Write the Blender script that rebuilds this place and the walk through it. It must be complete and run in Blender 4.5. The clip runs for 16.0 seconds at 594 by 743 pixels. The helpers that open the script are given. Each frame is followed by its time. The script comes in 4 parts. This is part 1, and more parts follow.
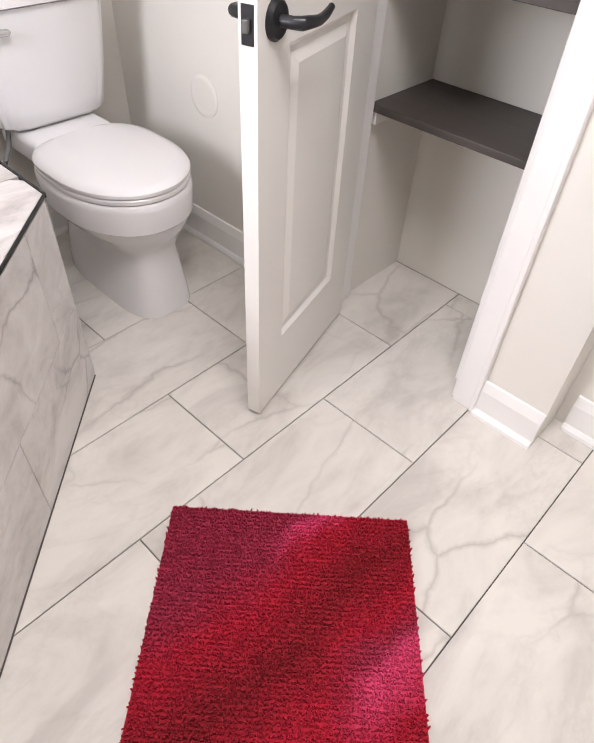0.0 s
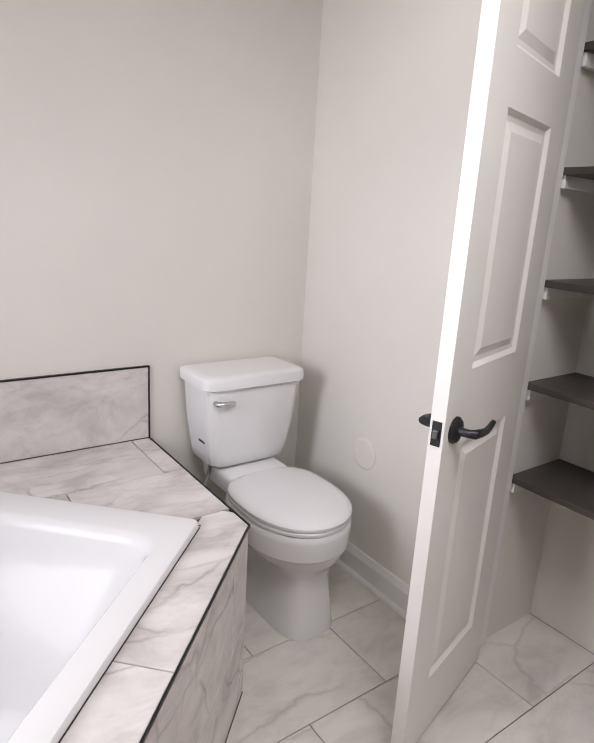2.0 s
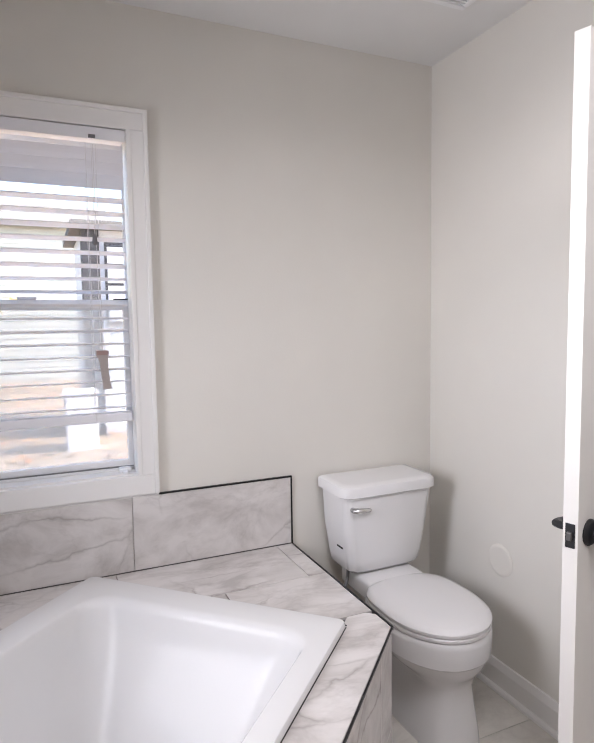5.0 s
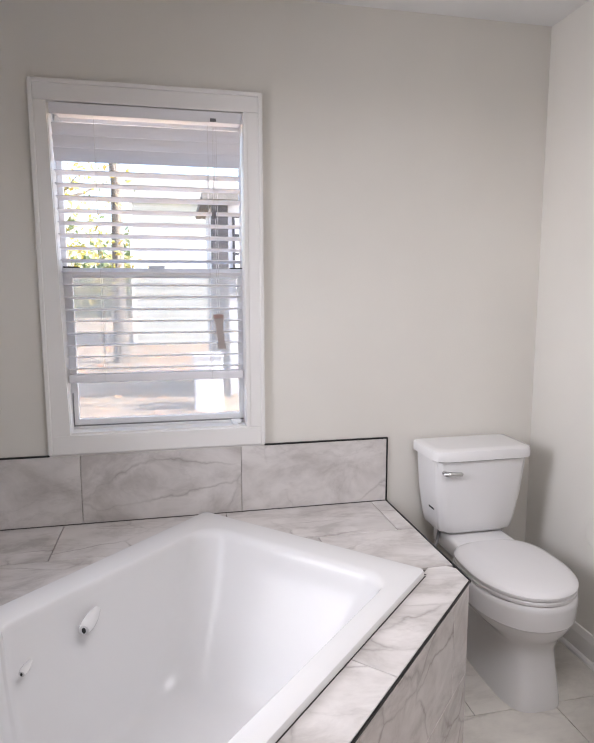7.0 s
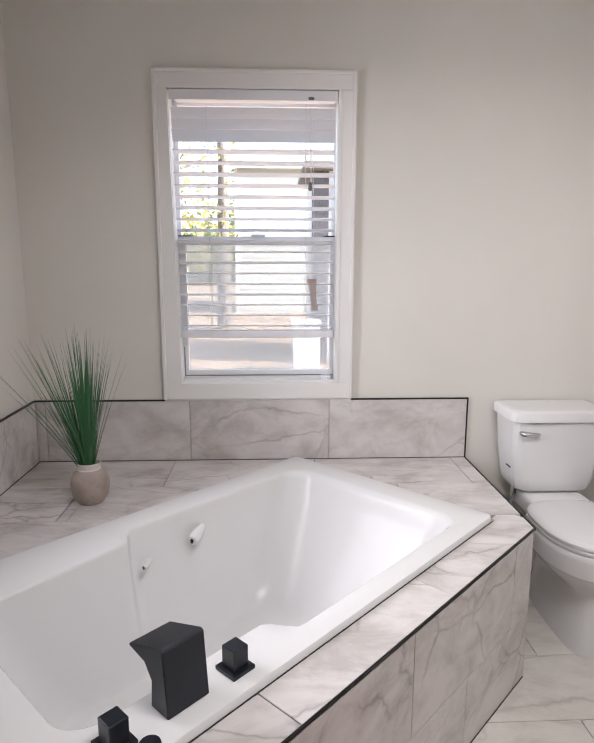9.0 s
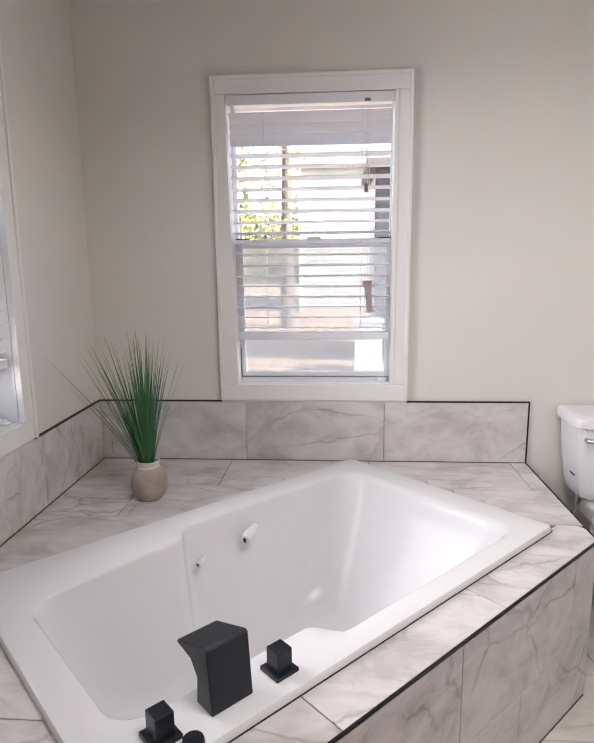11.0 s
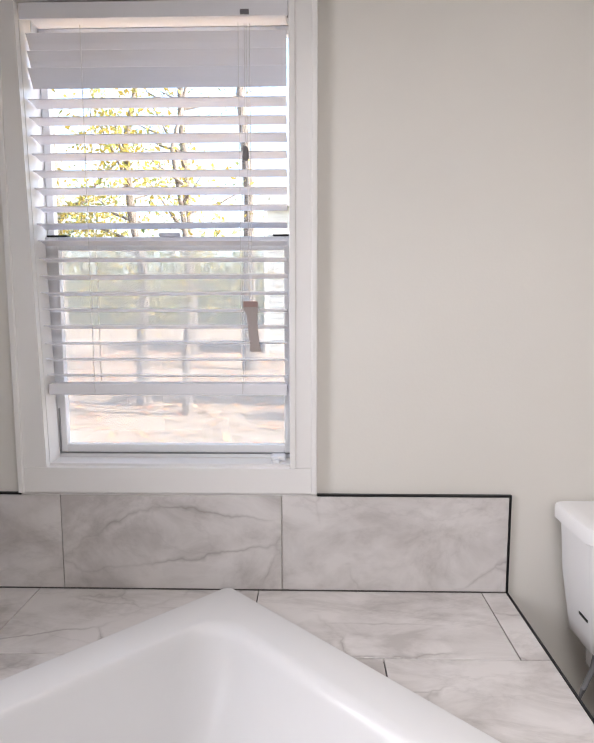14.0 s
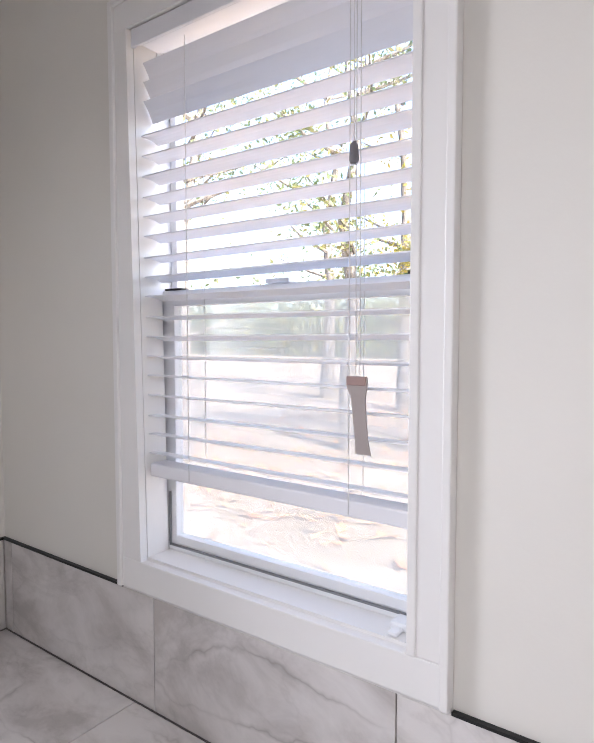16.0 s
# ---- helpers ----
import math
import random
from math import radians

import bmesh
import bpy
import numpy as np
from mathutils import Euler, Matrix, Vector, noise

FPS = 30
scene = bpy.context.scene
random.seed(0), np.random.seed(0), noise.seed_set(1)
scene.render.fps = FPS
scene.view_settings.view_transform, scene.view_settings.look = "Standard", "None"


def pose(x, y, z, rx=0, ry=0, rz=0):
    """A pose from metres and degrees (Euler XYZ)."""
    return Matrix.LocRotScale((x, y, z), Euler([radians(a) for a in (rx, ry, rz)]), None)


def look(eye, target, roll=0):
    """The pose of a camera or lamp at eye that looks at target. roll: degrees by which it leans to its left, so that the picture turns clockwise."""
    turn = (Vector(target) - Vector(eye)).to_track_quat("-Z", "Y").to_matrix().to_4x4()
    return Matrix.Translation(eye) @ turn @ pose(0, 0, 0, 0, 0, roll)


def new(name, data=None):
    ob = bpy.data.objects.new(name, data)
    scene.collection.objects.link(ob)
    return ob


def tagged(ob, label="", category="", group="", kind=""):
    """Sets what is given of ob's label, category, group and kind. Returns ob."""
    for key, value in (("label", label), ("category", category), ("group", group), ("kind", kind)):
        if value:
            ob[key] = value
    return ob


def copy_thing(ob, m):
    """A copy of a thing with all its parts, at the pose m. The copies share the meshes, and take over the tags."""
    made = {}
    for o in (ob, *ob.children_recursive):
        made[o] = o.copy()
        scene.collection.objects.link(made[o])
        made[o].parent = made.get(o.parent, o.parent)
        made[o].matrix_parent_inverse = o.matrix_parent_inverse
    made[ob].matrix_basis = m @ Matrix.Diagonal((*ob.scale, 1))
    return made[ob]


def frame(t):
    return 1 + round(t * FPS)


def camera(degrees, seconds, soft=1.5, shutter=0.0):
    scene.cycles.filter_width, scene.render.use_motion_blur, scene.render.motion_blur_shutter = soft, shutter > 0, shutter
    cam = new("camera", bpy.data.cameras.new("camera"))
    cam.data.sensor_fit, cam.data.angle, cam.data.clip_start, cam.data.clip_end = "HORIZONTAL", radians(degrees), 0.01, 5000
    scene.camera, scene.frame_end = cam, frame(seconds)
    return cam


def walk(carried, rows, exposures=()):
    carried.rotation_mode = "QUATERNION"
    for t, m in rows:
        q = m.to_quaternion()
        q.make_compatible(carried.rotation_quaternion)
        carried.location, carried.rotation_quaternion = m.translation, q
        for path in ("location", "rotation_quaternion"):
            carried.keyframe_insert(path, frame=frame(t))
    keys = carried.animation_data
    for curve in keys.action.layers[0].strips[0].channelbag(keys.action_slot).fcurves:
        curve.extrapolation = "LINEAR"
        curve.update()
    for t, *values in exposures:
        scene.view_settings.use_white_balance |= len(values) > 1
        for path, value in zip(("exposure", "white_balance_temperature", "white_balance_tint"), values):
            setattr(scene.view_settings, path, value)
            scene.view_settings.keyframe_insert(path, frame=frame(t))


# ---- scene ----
cam = camera(54.0, 16.0)
PATH = [
    (0, (-0.475, -1.887, 1.179), (0.587, -0.949, -0.232), 3.4),
    (0.5, (-0.522, -1.88, 1.22), (0.535, -0.719, -0.019), 4.1),
    (1, (-0.59, -1.867, 1.28), (0.499, -0.517, 0.285), 4.4),
    (1.5, (-0.688, -1.892, 1.336), (0.439, -0.418, 0.588), 4.2),
    (2, (-0.754, -1.927, 1.366), (0.384, -0.367, 0.848), 3.4),
    (2.5, (-0.782, -1.966, 1.387), (0.332, -0.339, 1.053), 2.3),
    (3, (-0.785, -2.019, 1.416), (0.271, -0.335, 1.2), 1.0),
    (3.5, (-0.796, -2.058, 1.431), (0.186, -0.322, 1.286), 0.0),
    (6, (-0.942, -2.107, 1.412), (-0.292, -0.226, 1.212), -0.7),
    (6.5, (-0.92, -2.166, 1.417), (-0.391, -0.251, 1.187), -0.4),
    (7, (-0.868, -2.252, 1.412), (-0.454, -0.313, 1.15), -0.1),
    (7.5, (-0.843, -2.297, 1.407), (-0.537, -0.346, 1.09), 0.0),
    (8, (-0.859, -2.35, 1.403), (-0.634, -0.395, 1.047), 0.1),
    (8.5, (-0.868, -2.416, 1.404), (-0.693, -0.459, 1.028), 0.2),
    (9, (-0.857, -2.476, 1.398), (-0.777, -0.511, 1.035), 0.1),
    (9.5, (-0.834, -2.524, 1.4), (-0.864, -0.554, 1.055), -0.2),
    (12, (-0.805, -2.316, 1.426), (-0.95, -0.359, 1.04), -0.7),
    (12.5, (-0.757, -2.111, 1.376), (-0.894, -0.146, 1.031), -0.5),
    (13, (-0.664, -1.933, 1.354), (-0.808, 0.035, 1.029), -0.6),
    (13.5, (-0.618, -1.727, 1.348), (-0.701, 0.255, 1.087), -0.1),
    (14, (-0.534, -1.527, 1.327), (-0.585, 0.46, 1.1), -0.1),
    (14.5, (-0.393, -1.372, 1.351), (-0.635, 0.606, 1.181), -0.6),
    (15, (-0.258, -1.216, 1.347), (-0.775, 0.713, 1.24), -0.6),
    (15.5, (-0.219, -1.043, 1.36), (-1.062, 0.769, 1.299), -0.3),
    (16, (-0.199, -0.853, 1.401), (-1.372, 0.763, 1.288), -0.0),
]
SKY_STRENGTH, FILL_LAMP, SIDE = 0.15, 3.0, 2.0
EXPOSURES = [(0, 3.15, 6500, 16), (1, 3.0, 6500, 16), (2.5, 2.55, 6350, 16), (6, 2.58, 6300, 16), (9, 2.62, 6450, 15), (14, 2.66, 6450, 15), (16, 2.78, 6100, 16)]
walk(cam, [(t, look(eye, target, roll)) for t, eye, target, roll in PATH], EXPOSURES)

# ---- world, sun, exposure ----
scene.view_settings.exposure = 0.0
world = bpy.data.worlds.new("sky")
scene.world = world
world.use_nodes = True
wn, wl = world.node_tree.nodes, world.node_tree.links
sky = wn.new("ShaderNodeTexSky")
sky.sky_type, sky.sun_disc = "NISHITA", False
SUN_EL, SUN_ROT = radians(40), radians(105)
sky.sun_elevation, sky.sun_rotation = SUN_EL, SUN_ROT
sky.dust_density = 3.0
wl.new(sky.outputs[0], wn["Background"].inputs[0])
wn["Background"].inputs[1].default_value = SKY_STRENGTH
sun = new("sun", bpy.data.lights.new("sun", "SUN"))
sun.data.energy, sun.data.angle, sun.data.color = 3.4, radians(0.5), (1.0, 0.94, 0.85)
to_sun = Vector((math.sin(SUN_ROT) * math.cos(SUN_EL), math.cos(SUN_ROT) * math.cos(SUN_EL), math.sin(SUN_EL)))
sun.matrix_basis = look(to_sun * 30, (0, 0, 0))

# added fill lamp, unseen under the ceiling over the walk; no known fixture
fill_lamp = new("fill_lamp", bpy.data.lights.new("fill_lamp", "AREA"))
fill_lamp.data.shape, fill_lamp.data.size, fill_lamp.data.size_y = "RECTANGLE", 0.9, 0.5
fill_lamp.data.energy, fill_lamp.data.color = FILL_LAMP, (1.0, 0.99, 0.985)
fill_lamp.matrix_basis = look((-0.25, -1.85, 2.45), (-0.1, -1.55, 0.0))
fill_lamp.data.spread = radians(150)
# daylight of the second window, in its opening
side_lamp = new("window_daylight", bpy.data.lights.new("window_daylight", "AREA"))
side_lamp.data.shape, side_lamp.data.size, side_lamp.data.size_y = "RECTANGLE", 0.62, 1.0
side_lamp.data.energy, side_lamp.data.color = SIDE, (0.97, 0.98, 1.0)
side_lamp.matrix_basis = look((-1.868, -0.981, 1.50), (0.676, -1.05, 1.15))
side_lamp.data.spread = radians(105)


# ---- materials ----
def mat(name, base, rough=0.5, metal=0.0, spec=0.5, coat=0.0):
    m = bpy.data.materials.new(name)
    m.use_nodes = True
    b = m.node_tree.nodes["Principled BSDF"]
    b.inputs["Base Color"].default_value = (*base, 1)
    b.inputs["Roughness"].default_value = rough
    b.inputs["Metallic"].default_value = metal
    b.inputs["Specular IOR Level"].default_value = spec
    b.inputs["Coat Weight"].default_value = coat
    return m, m.node_tree.nodes, m.node_tree.links, b


def node(n, kind, **values):
    x = n.new(kind)
    for k, v in values.items():
        x.inputs[k.replace("_", " ")].default_value = v
    return x


def ramp(n, *stops):
    r = n.new("ShaderNodeValToRGB")
    while len(r.color_ramp.elements) < len(stops):
        r.color_ramp.elements.new(0.5)
    for e, (p, c) in zip(r.color_ramp.elements, stops):
        e.position, e.color = p, (*c, 1) if len(c) == 3 else c
    return r


def add_bump(n, l, b, height, strength, distance):
    k = node(n, "ShaderNodeBump", Strength=strength, Distance=distance)
    l.new(height, k.inputs["Height"])
    l.new(k.outputs[0], b.inputs["Normal"])


def painted(name, base, rough, grain=120.0, strength=0.12, mottle=0.03):
    """Paint with a roller's grain and faint broad unevenness."""
    m, n, l, b = mat(name, base, rough)
    c = n.new("ShaderNodeTexCoord")
    a = node(n, "ShaderNodeTexNoise", Scale=1.7, Detail=4.0)
    g = node(n, "ShaderNodeTexNoise", Scale=grain, Detail=3.0)
    for t in (a, g):
        l.new(c.outputs["Object"], t.inputs["Vector"])
    r = ramp(n, (0.3, [x * (1 - mottle) for x in base]), (0.7, [min(1, x * (1 + mottle)) for x in base]))
    l.new(a.outputs["Fac"], r.inputs[0])
    l.new(r.outputs[0], b.inputs["Base Color"])
    rr = n.new("ShaderNodeMapRange")
    rr.inputs[3].default_value, rr.inputs[4].default_value = rough - 0.06, rough + 0.06
    l.new(a.outputs["Fac"], rr.inputs[0])
    l.new(rr.outputs[0], b.inputs["Roughness"])
    add_bump(n, l, b, g.outputs["Fac"], strength, 0.002)
    return m


def marble(name, base, cloud, vein, rough, vein_amount=0.6, size=2.4, turn=0.6):
    """Glazed porcelain with a printed marble pattern, different on every tile."""
    m, n, l, b = mat(name, base, rough)
    c, o = n.new("ShaderNodeTexCoord"), n.new("ShaderNodeObjectInfo")
    off = n.new("ShaderNodeCombineXYZ")
    for i, f in enumerate((37.0, 91.0, 53.0)):
        q = n.new("ShaderNodeMath")
        q.operation = "MULTIPLY"
        q.inputs[1].default_value = f
        l.new(o.outputs["Random"], q.inputs[0])
        l.new(q.outputs[0], off.inputs[i])
    k = n.new("ShaderNodeVectorMath")
    k.operation = "ADD"
    l.new(c.outputs["Object"], k.inputs[0])
    l.new(off.outputs[0], k.inputs[1])
    p = n.new("ShaderNodeMapping")
    p.inputs["Rotation"].default_value = (0.35, turn, turn)
    p.inputs["Scale"].default_value = (1.0, 2.0, 1.5)
    l.new(k.outputs[0], p.inputs[0])

    def field(scale, detail, rough_, twist):
        f = node(n, "ShaderNodeTexNoise", Scale=scale, Detail=detail, Roughness=rough_, Distortion=twist)
        l.new(p.outputs[0], f.inputs["Vector"])
        return f.outputs["Fac"]

    def math_(op, x, y):
        q = n.new("ShaderNodeMath")
        q.operation = op
        for i, v in enumerate((x, y)):
            if isinstance(v, float):
                q.inputs[i].default_value = v
            else:
                l.new(v, q.inputs[i])
        return q.outputs[0]

    def ridge(src, width, amount):
        d = math_("ABSOLUTE", math_("SUBTRACT", src, 0.5), 0.0)
        r = ramp(n, (0.0, (amount,) * 3), (width * 0.35, (amount * 0.45,) * 3), (width, (0, 0, 0)))
        l.new(d, r.inputs[0])
        return r.outputs[0]

    # soft clouds, then their sharper edges, then a few thin veins
    body = ramp(n, (0.36, cloud), (0.48, [(x * 0.4 + y * 0.6) for x, y in zip(cloud, base)]), (0.60, base))
    l.new(field(size * 1.7, 7.0, 0.62, 0.5), body.inputs[0])
    gate = ramp(n, (0.46, (0, 0, 0)), (0.60, (1, 1, 1)))
    l.new(field(size * 0.9, 2.0, 0.5, 0.0), gate.inputs[0])
    bend = node(n, "ShaderNodeTexNoise", Scale=5.0, Detail=4.0, Roughness=0.6)
    l.new(k.outputs[0], bend.inputs["Vector"])
    push = n.new("ShaderNodeVectorMath")
    push.operation = "MULTIPLY_ADD"
    push.inputs[1].default_value = (0.16, 0.16, 0.16)
    l.new(bend.outputs["Color"], push.inputs[0])
    l.new(p.outputs[0], push.inputs[2])
    cells = n.new("ShaderNodeTexVoronoi")
    cells.feature = "DISTANCE_TO_EDGE"
    cells.inputs["Scale"].default_value = size
    l.new(push.outputs[0], cells.inputs["Vector"])
    line = ramp(n, (0.0, (vein_amount,) * 3), (0.010, (vein_amount * 0.5,) * 3), (0.030, (0, 0, 0)))
    l.new(cells.outputs["Distance"], line.inputs[0])
    thin = math_("MULTIPLY", line.outputs[0], gate.outputs[0])
    wide = ridge(field(size * 0.8, 6.0, 0.62, 0.5), 0.030, vein_amount * 0.25)
    mix = n.new("ShaderNodeMixRGB")
    l.new(math_("MAXIMUM", thin, wide), mix.inputs[0])
    l.new(body.outputs[0], mix.inputs[1])
    mix.inputs[2].default_value = (*vein, 1)
    l.new(mix.outputs[0], b.inputs["Base Color"])
    fine = node(n, "ShaderNodeTexNoise", Scale=60.0, Detail=3.0)
    l.new(k.outputs[0], fine.inputs["Vector"])
    add_bump(n, l, b, fine.outputs["Fac"], 0.05, 0.001)
    return m


M_WALL = painted("wall_paint", (0.745, 0.715, 0.662), 0.55)
M_CEIL = painted("ceiling_paint", (0.78, 0.775, 0.765), 0.75, 90, 0.25)
M_TRIM = painted("trim_paint", (0.82, 0.80, 0.78), 0.34, 60, 0.06, 0.015)
M_DOOR = painted("door_paint", (0.80, 0.775, 0.735), 0.38, 70, 0.08, 0.02)
M_FLOOR = marble("floor_tile", (0.72, 0.685, 0.63), (0.56, 0.525, 0.485), (0.33, 0.29, 0.26), 0.28, 0.5, 1.9)
M_DECK = marble("deck_tile", (0.70, 0.665, 0.645), (0.50, 0.465, 0.445), (0.24, 0.21, 0.195), 0.26, 0.55, 2.6)
M_GROUT = painted("grout", (0.085, 0.075, 0.07), 0.85, 200, 0.3, 0.1)
M_BLACK = mat("black_edge_metal", (0.012, 0.012, 0.013), 0.4, 0.3)[0]
M_FAUCET = mat("matte_black_metal", (0.010, 0.013, 0.020), 0.36, 0.2)[0]
M_TUB = mat("tub_acrylic", (0.75, 0.742, 0.74), 0.15, 0, 0.20, 0.0)[0]
M_CHINA = mat("vitreous_china", (0.80, 0.79, 0.79), 0.14, 0, 0.4, 0.15)[0]
M_SEAT = mat("toilet_seat_plastic", (0.79, 0.775, 0.775), 0.26)[0]
M_CHROME = mat("brushed_chrome", (0.62, 0.62, 0.62), 0.25, 1.0)[0]
M_VINYL = mat("window_vinyl", (0.82, 0.82, 0.83), 0.35)[0]
M_BLIND = mat("blind_slat", (0.80, 0.79, 0.82), 0.42)[0]
M_CORD = mat("blind_cord", (0.66, 0.64, 0.64), 0.8)[0]
M_TASSEL = mat("tassel_grey", (0.16, 0.15, 0.16), 0.6)[0]
M_TAG = mat("paper_tag", (0.36, 0.31, 0.29), 0.8)[0]
M_TAGTOP = mat("tag_head", (0.33, 0.22, 0.20), 0.8)[0]
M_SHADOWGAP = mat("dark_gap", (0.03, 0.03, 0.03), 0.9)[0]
M_HOSE = mat("grey_hose", (0.22, 0.22, 0.23), 0.5)[0]
M_KNOB = mat("oil_rubbed_metal", (0.035, 0.035, 0.038), 0.38, 0.6)[0]
M_PLATE = mat("latch_plate", (0.16, 0.155, 0.15), 0.4, 0.8)[0]


def shelf_wood():
    m, n, l, b = mat("dark_shelf", (0.06, 0.05, 0.045), 0.45)
    c = n.new("ShaderNodeTexCoord")
    p = n.new("ShaderNodeMapping")
    p.inputs["Scale"].default_value = (14, 1.2, 14)
    l.new(c.outputs["Object"], p.inputs[0])
    a = node(n, "ShaderNodeTexNoise", Scale=5.0, Detail=6.0)
    l.new(p.outputs[0], a.inputs["Vector"])
    r = ramp(n, (0.3, (0.052, 0.043, 0.038)), (0.7, (0.066, 0.055, 0.048)))
    l.new(a.outputs["Fac"], r.inputs[0])
    l.new(r.outputs[0], b.inputs["Base Color"])
    add_bump(n, l, b, a.outputs["Fac"], 0.05, 0.001)
    return m


M_SHELF = shelf_wood()


def rug_pile():
    """Crimson tufts with magenta diagonal patches, in the rug's own plane."""
    m, n, l, b = mat("rug_pile", (0.3, 0.005, 0.03), 0.85)
    c = n.new("ShaderNodeTexCoord")
    w = node(n, "ShaderNodeTexNoise", Scale=9.0, Detail=4.0, Roughness=0.65)
    l.new(c.outputs["Object"], w.inputs["Vector"])
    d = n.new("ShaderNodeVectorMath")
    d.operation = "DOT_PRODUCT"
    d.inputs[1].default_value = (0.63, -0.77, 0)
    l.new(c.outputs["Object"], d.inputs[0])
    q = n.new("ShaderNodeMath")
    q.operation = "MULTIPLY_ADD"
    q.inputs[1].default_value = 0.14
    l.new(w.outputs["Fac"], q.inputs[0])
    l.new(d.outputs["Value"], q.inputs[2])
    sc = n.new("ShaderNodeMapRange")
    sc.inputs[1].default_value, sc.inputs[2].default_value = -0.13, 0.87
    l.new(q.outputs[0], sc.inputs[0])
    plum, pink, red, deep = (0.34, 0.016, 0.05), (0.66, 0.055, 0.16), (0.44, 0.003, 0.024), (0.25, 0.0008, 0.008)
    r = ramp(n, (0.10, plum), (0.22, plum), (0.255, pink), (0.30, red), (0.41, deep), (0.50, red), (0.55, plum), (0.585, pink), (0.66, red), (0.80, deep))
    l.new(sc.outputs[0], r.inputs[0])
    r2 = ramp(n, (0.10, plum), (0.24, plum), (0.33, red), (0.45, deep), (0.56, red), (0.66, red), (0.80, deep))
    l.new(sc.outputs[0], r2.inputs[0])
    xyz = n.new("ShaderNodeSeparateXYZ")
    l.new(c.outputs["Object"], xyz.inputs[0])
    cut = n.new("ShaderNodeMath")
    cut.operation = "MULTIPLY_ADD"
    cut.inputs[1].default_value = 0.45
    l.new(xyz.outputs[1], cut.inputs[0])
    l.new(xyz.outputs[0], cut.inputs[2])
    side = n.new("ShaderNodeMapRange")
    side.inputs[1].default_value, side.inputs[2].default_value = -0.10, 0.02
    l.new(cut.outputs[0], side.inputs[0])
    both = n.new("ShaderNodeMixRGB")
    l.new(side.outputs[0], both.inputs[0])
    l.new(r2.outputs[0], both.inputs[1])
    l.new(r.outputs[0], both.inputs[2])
    f = node(n, "ShaderNodeTexNoise", Scale=130.0, Detail=3.0)
    l.new(c.outputs["Object"], f.inputs["Vector"])
    fr = ramp(n, (0.3, (0.85,) * 3), (0.68, (1.2,) * 3))
    l.new(f.outputs["Fac"], fr.inputs[0])
    g = n.new("ShaderNodeMixRGB")
    g.blend_type = "MULTIPLY"
    g.inputs[0].default_value = 1
    l.new(both.outputs[0], g.inputs[1])
    l.new(fr.outputs[0], g.inputs[2])
    l.new(g.outputs[0], b.inputs["Base Color"])
    return m


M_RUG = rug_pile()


def glaze():
    m, n, l, b = mat("taupe_glaze", (0.36, 0.29, 0.25), 0.5)
    c = n.new("ShaderNodeTexCoord")
    a = node(n, "ShaderNodeTexNoise", Scale=18.0, Detail=5.0)
    l.new(c.outputs["Object"], a.inputs["Vector"])
    r = ramp(n, (0.3, (0.29, 0.235, 0.20)), (0.7, (0.44, 0.36, 0.31)))
    l.new(a.outputs["Fac"], r.inputs[0])
    l.new(r.outputs[0], b.inputs["Base Color"])
    add_bump(n, l, b, a.outputs["Fac"], 0.2, 0.002)
    return m


M_VASE = glaze()
M_VASELIP = mat("pale_glaze", (0.66, 0.60, 0.56), 0.4)[0]


def island_colour(name, stops, rough, translucent=False):
    m, n, l, b = mat(name, stops[0][1], rough)
    g = n.new("ShaderNodeNewGeometry")
    r = ramp(n, *stops)
    l.new(g.outputs["Random Per Island"], r.inputs[0])
    l.new(r.outputs[0], b.inputs["Base Color"])
    if translucent:
        b.inputs["Subsurface Weight"].default_value = 0.0
        t = n.new("ShaderNodeBsdfTranslucent")
        l.new(r.outputs[0], t.inputs[0])
        mx = n.new("ShaderNodeMixShader")
        mx.inputs[0].default_value = 0.4
        l.new(b.outputs[0], mx.inputs[1])
        l.new(t.outputs[0], mx.inputs[2])
        l.new(mx.outputs[0], n["Material Output"].inputs[0])
    return m


M_BLADE = island_colour("grass_blade", [(0.0, (0.012, 0.07, 0.022)), (0.6, (0.03, 0.13, 0.045)), (1.0, (0.09, 0.15, 0.07))], 0.45)
M_LEAF_Y = island_colour("autumn_leaf", [(0.0, (0.30, 0.26, 0.04)), (0.5, (0.45, 0.33, 0.06)), (1.0, (0.20, 0.25, 0.06))], 0.6, True)
M_LEAF_G = island_colour("green_leaf", [(0.0, (0.10, 0.15, 0.06)), (0.5, (0.16, 0.19, 0.08)), (1.0, (0.32, 0.28, 0.10))], 0.6, True)
M_LITTER = island_colour("fallen_leaf", [(0.0, (0.35, 0.13, 0.05)), (0.5, (0.50, 0.25, 0.10)), (1.0, (0.42, 0.30, 0.18))], 0.8)


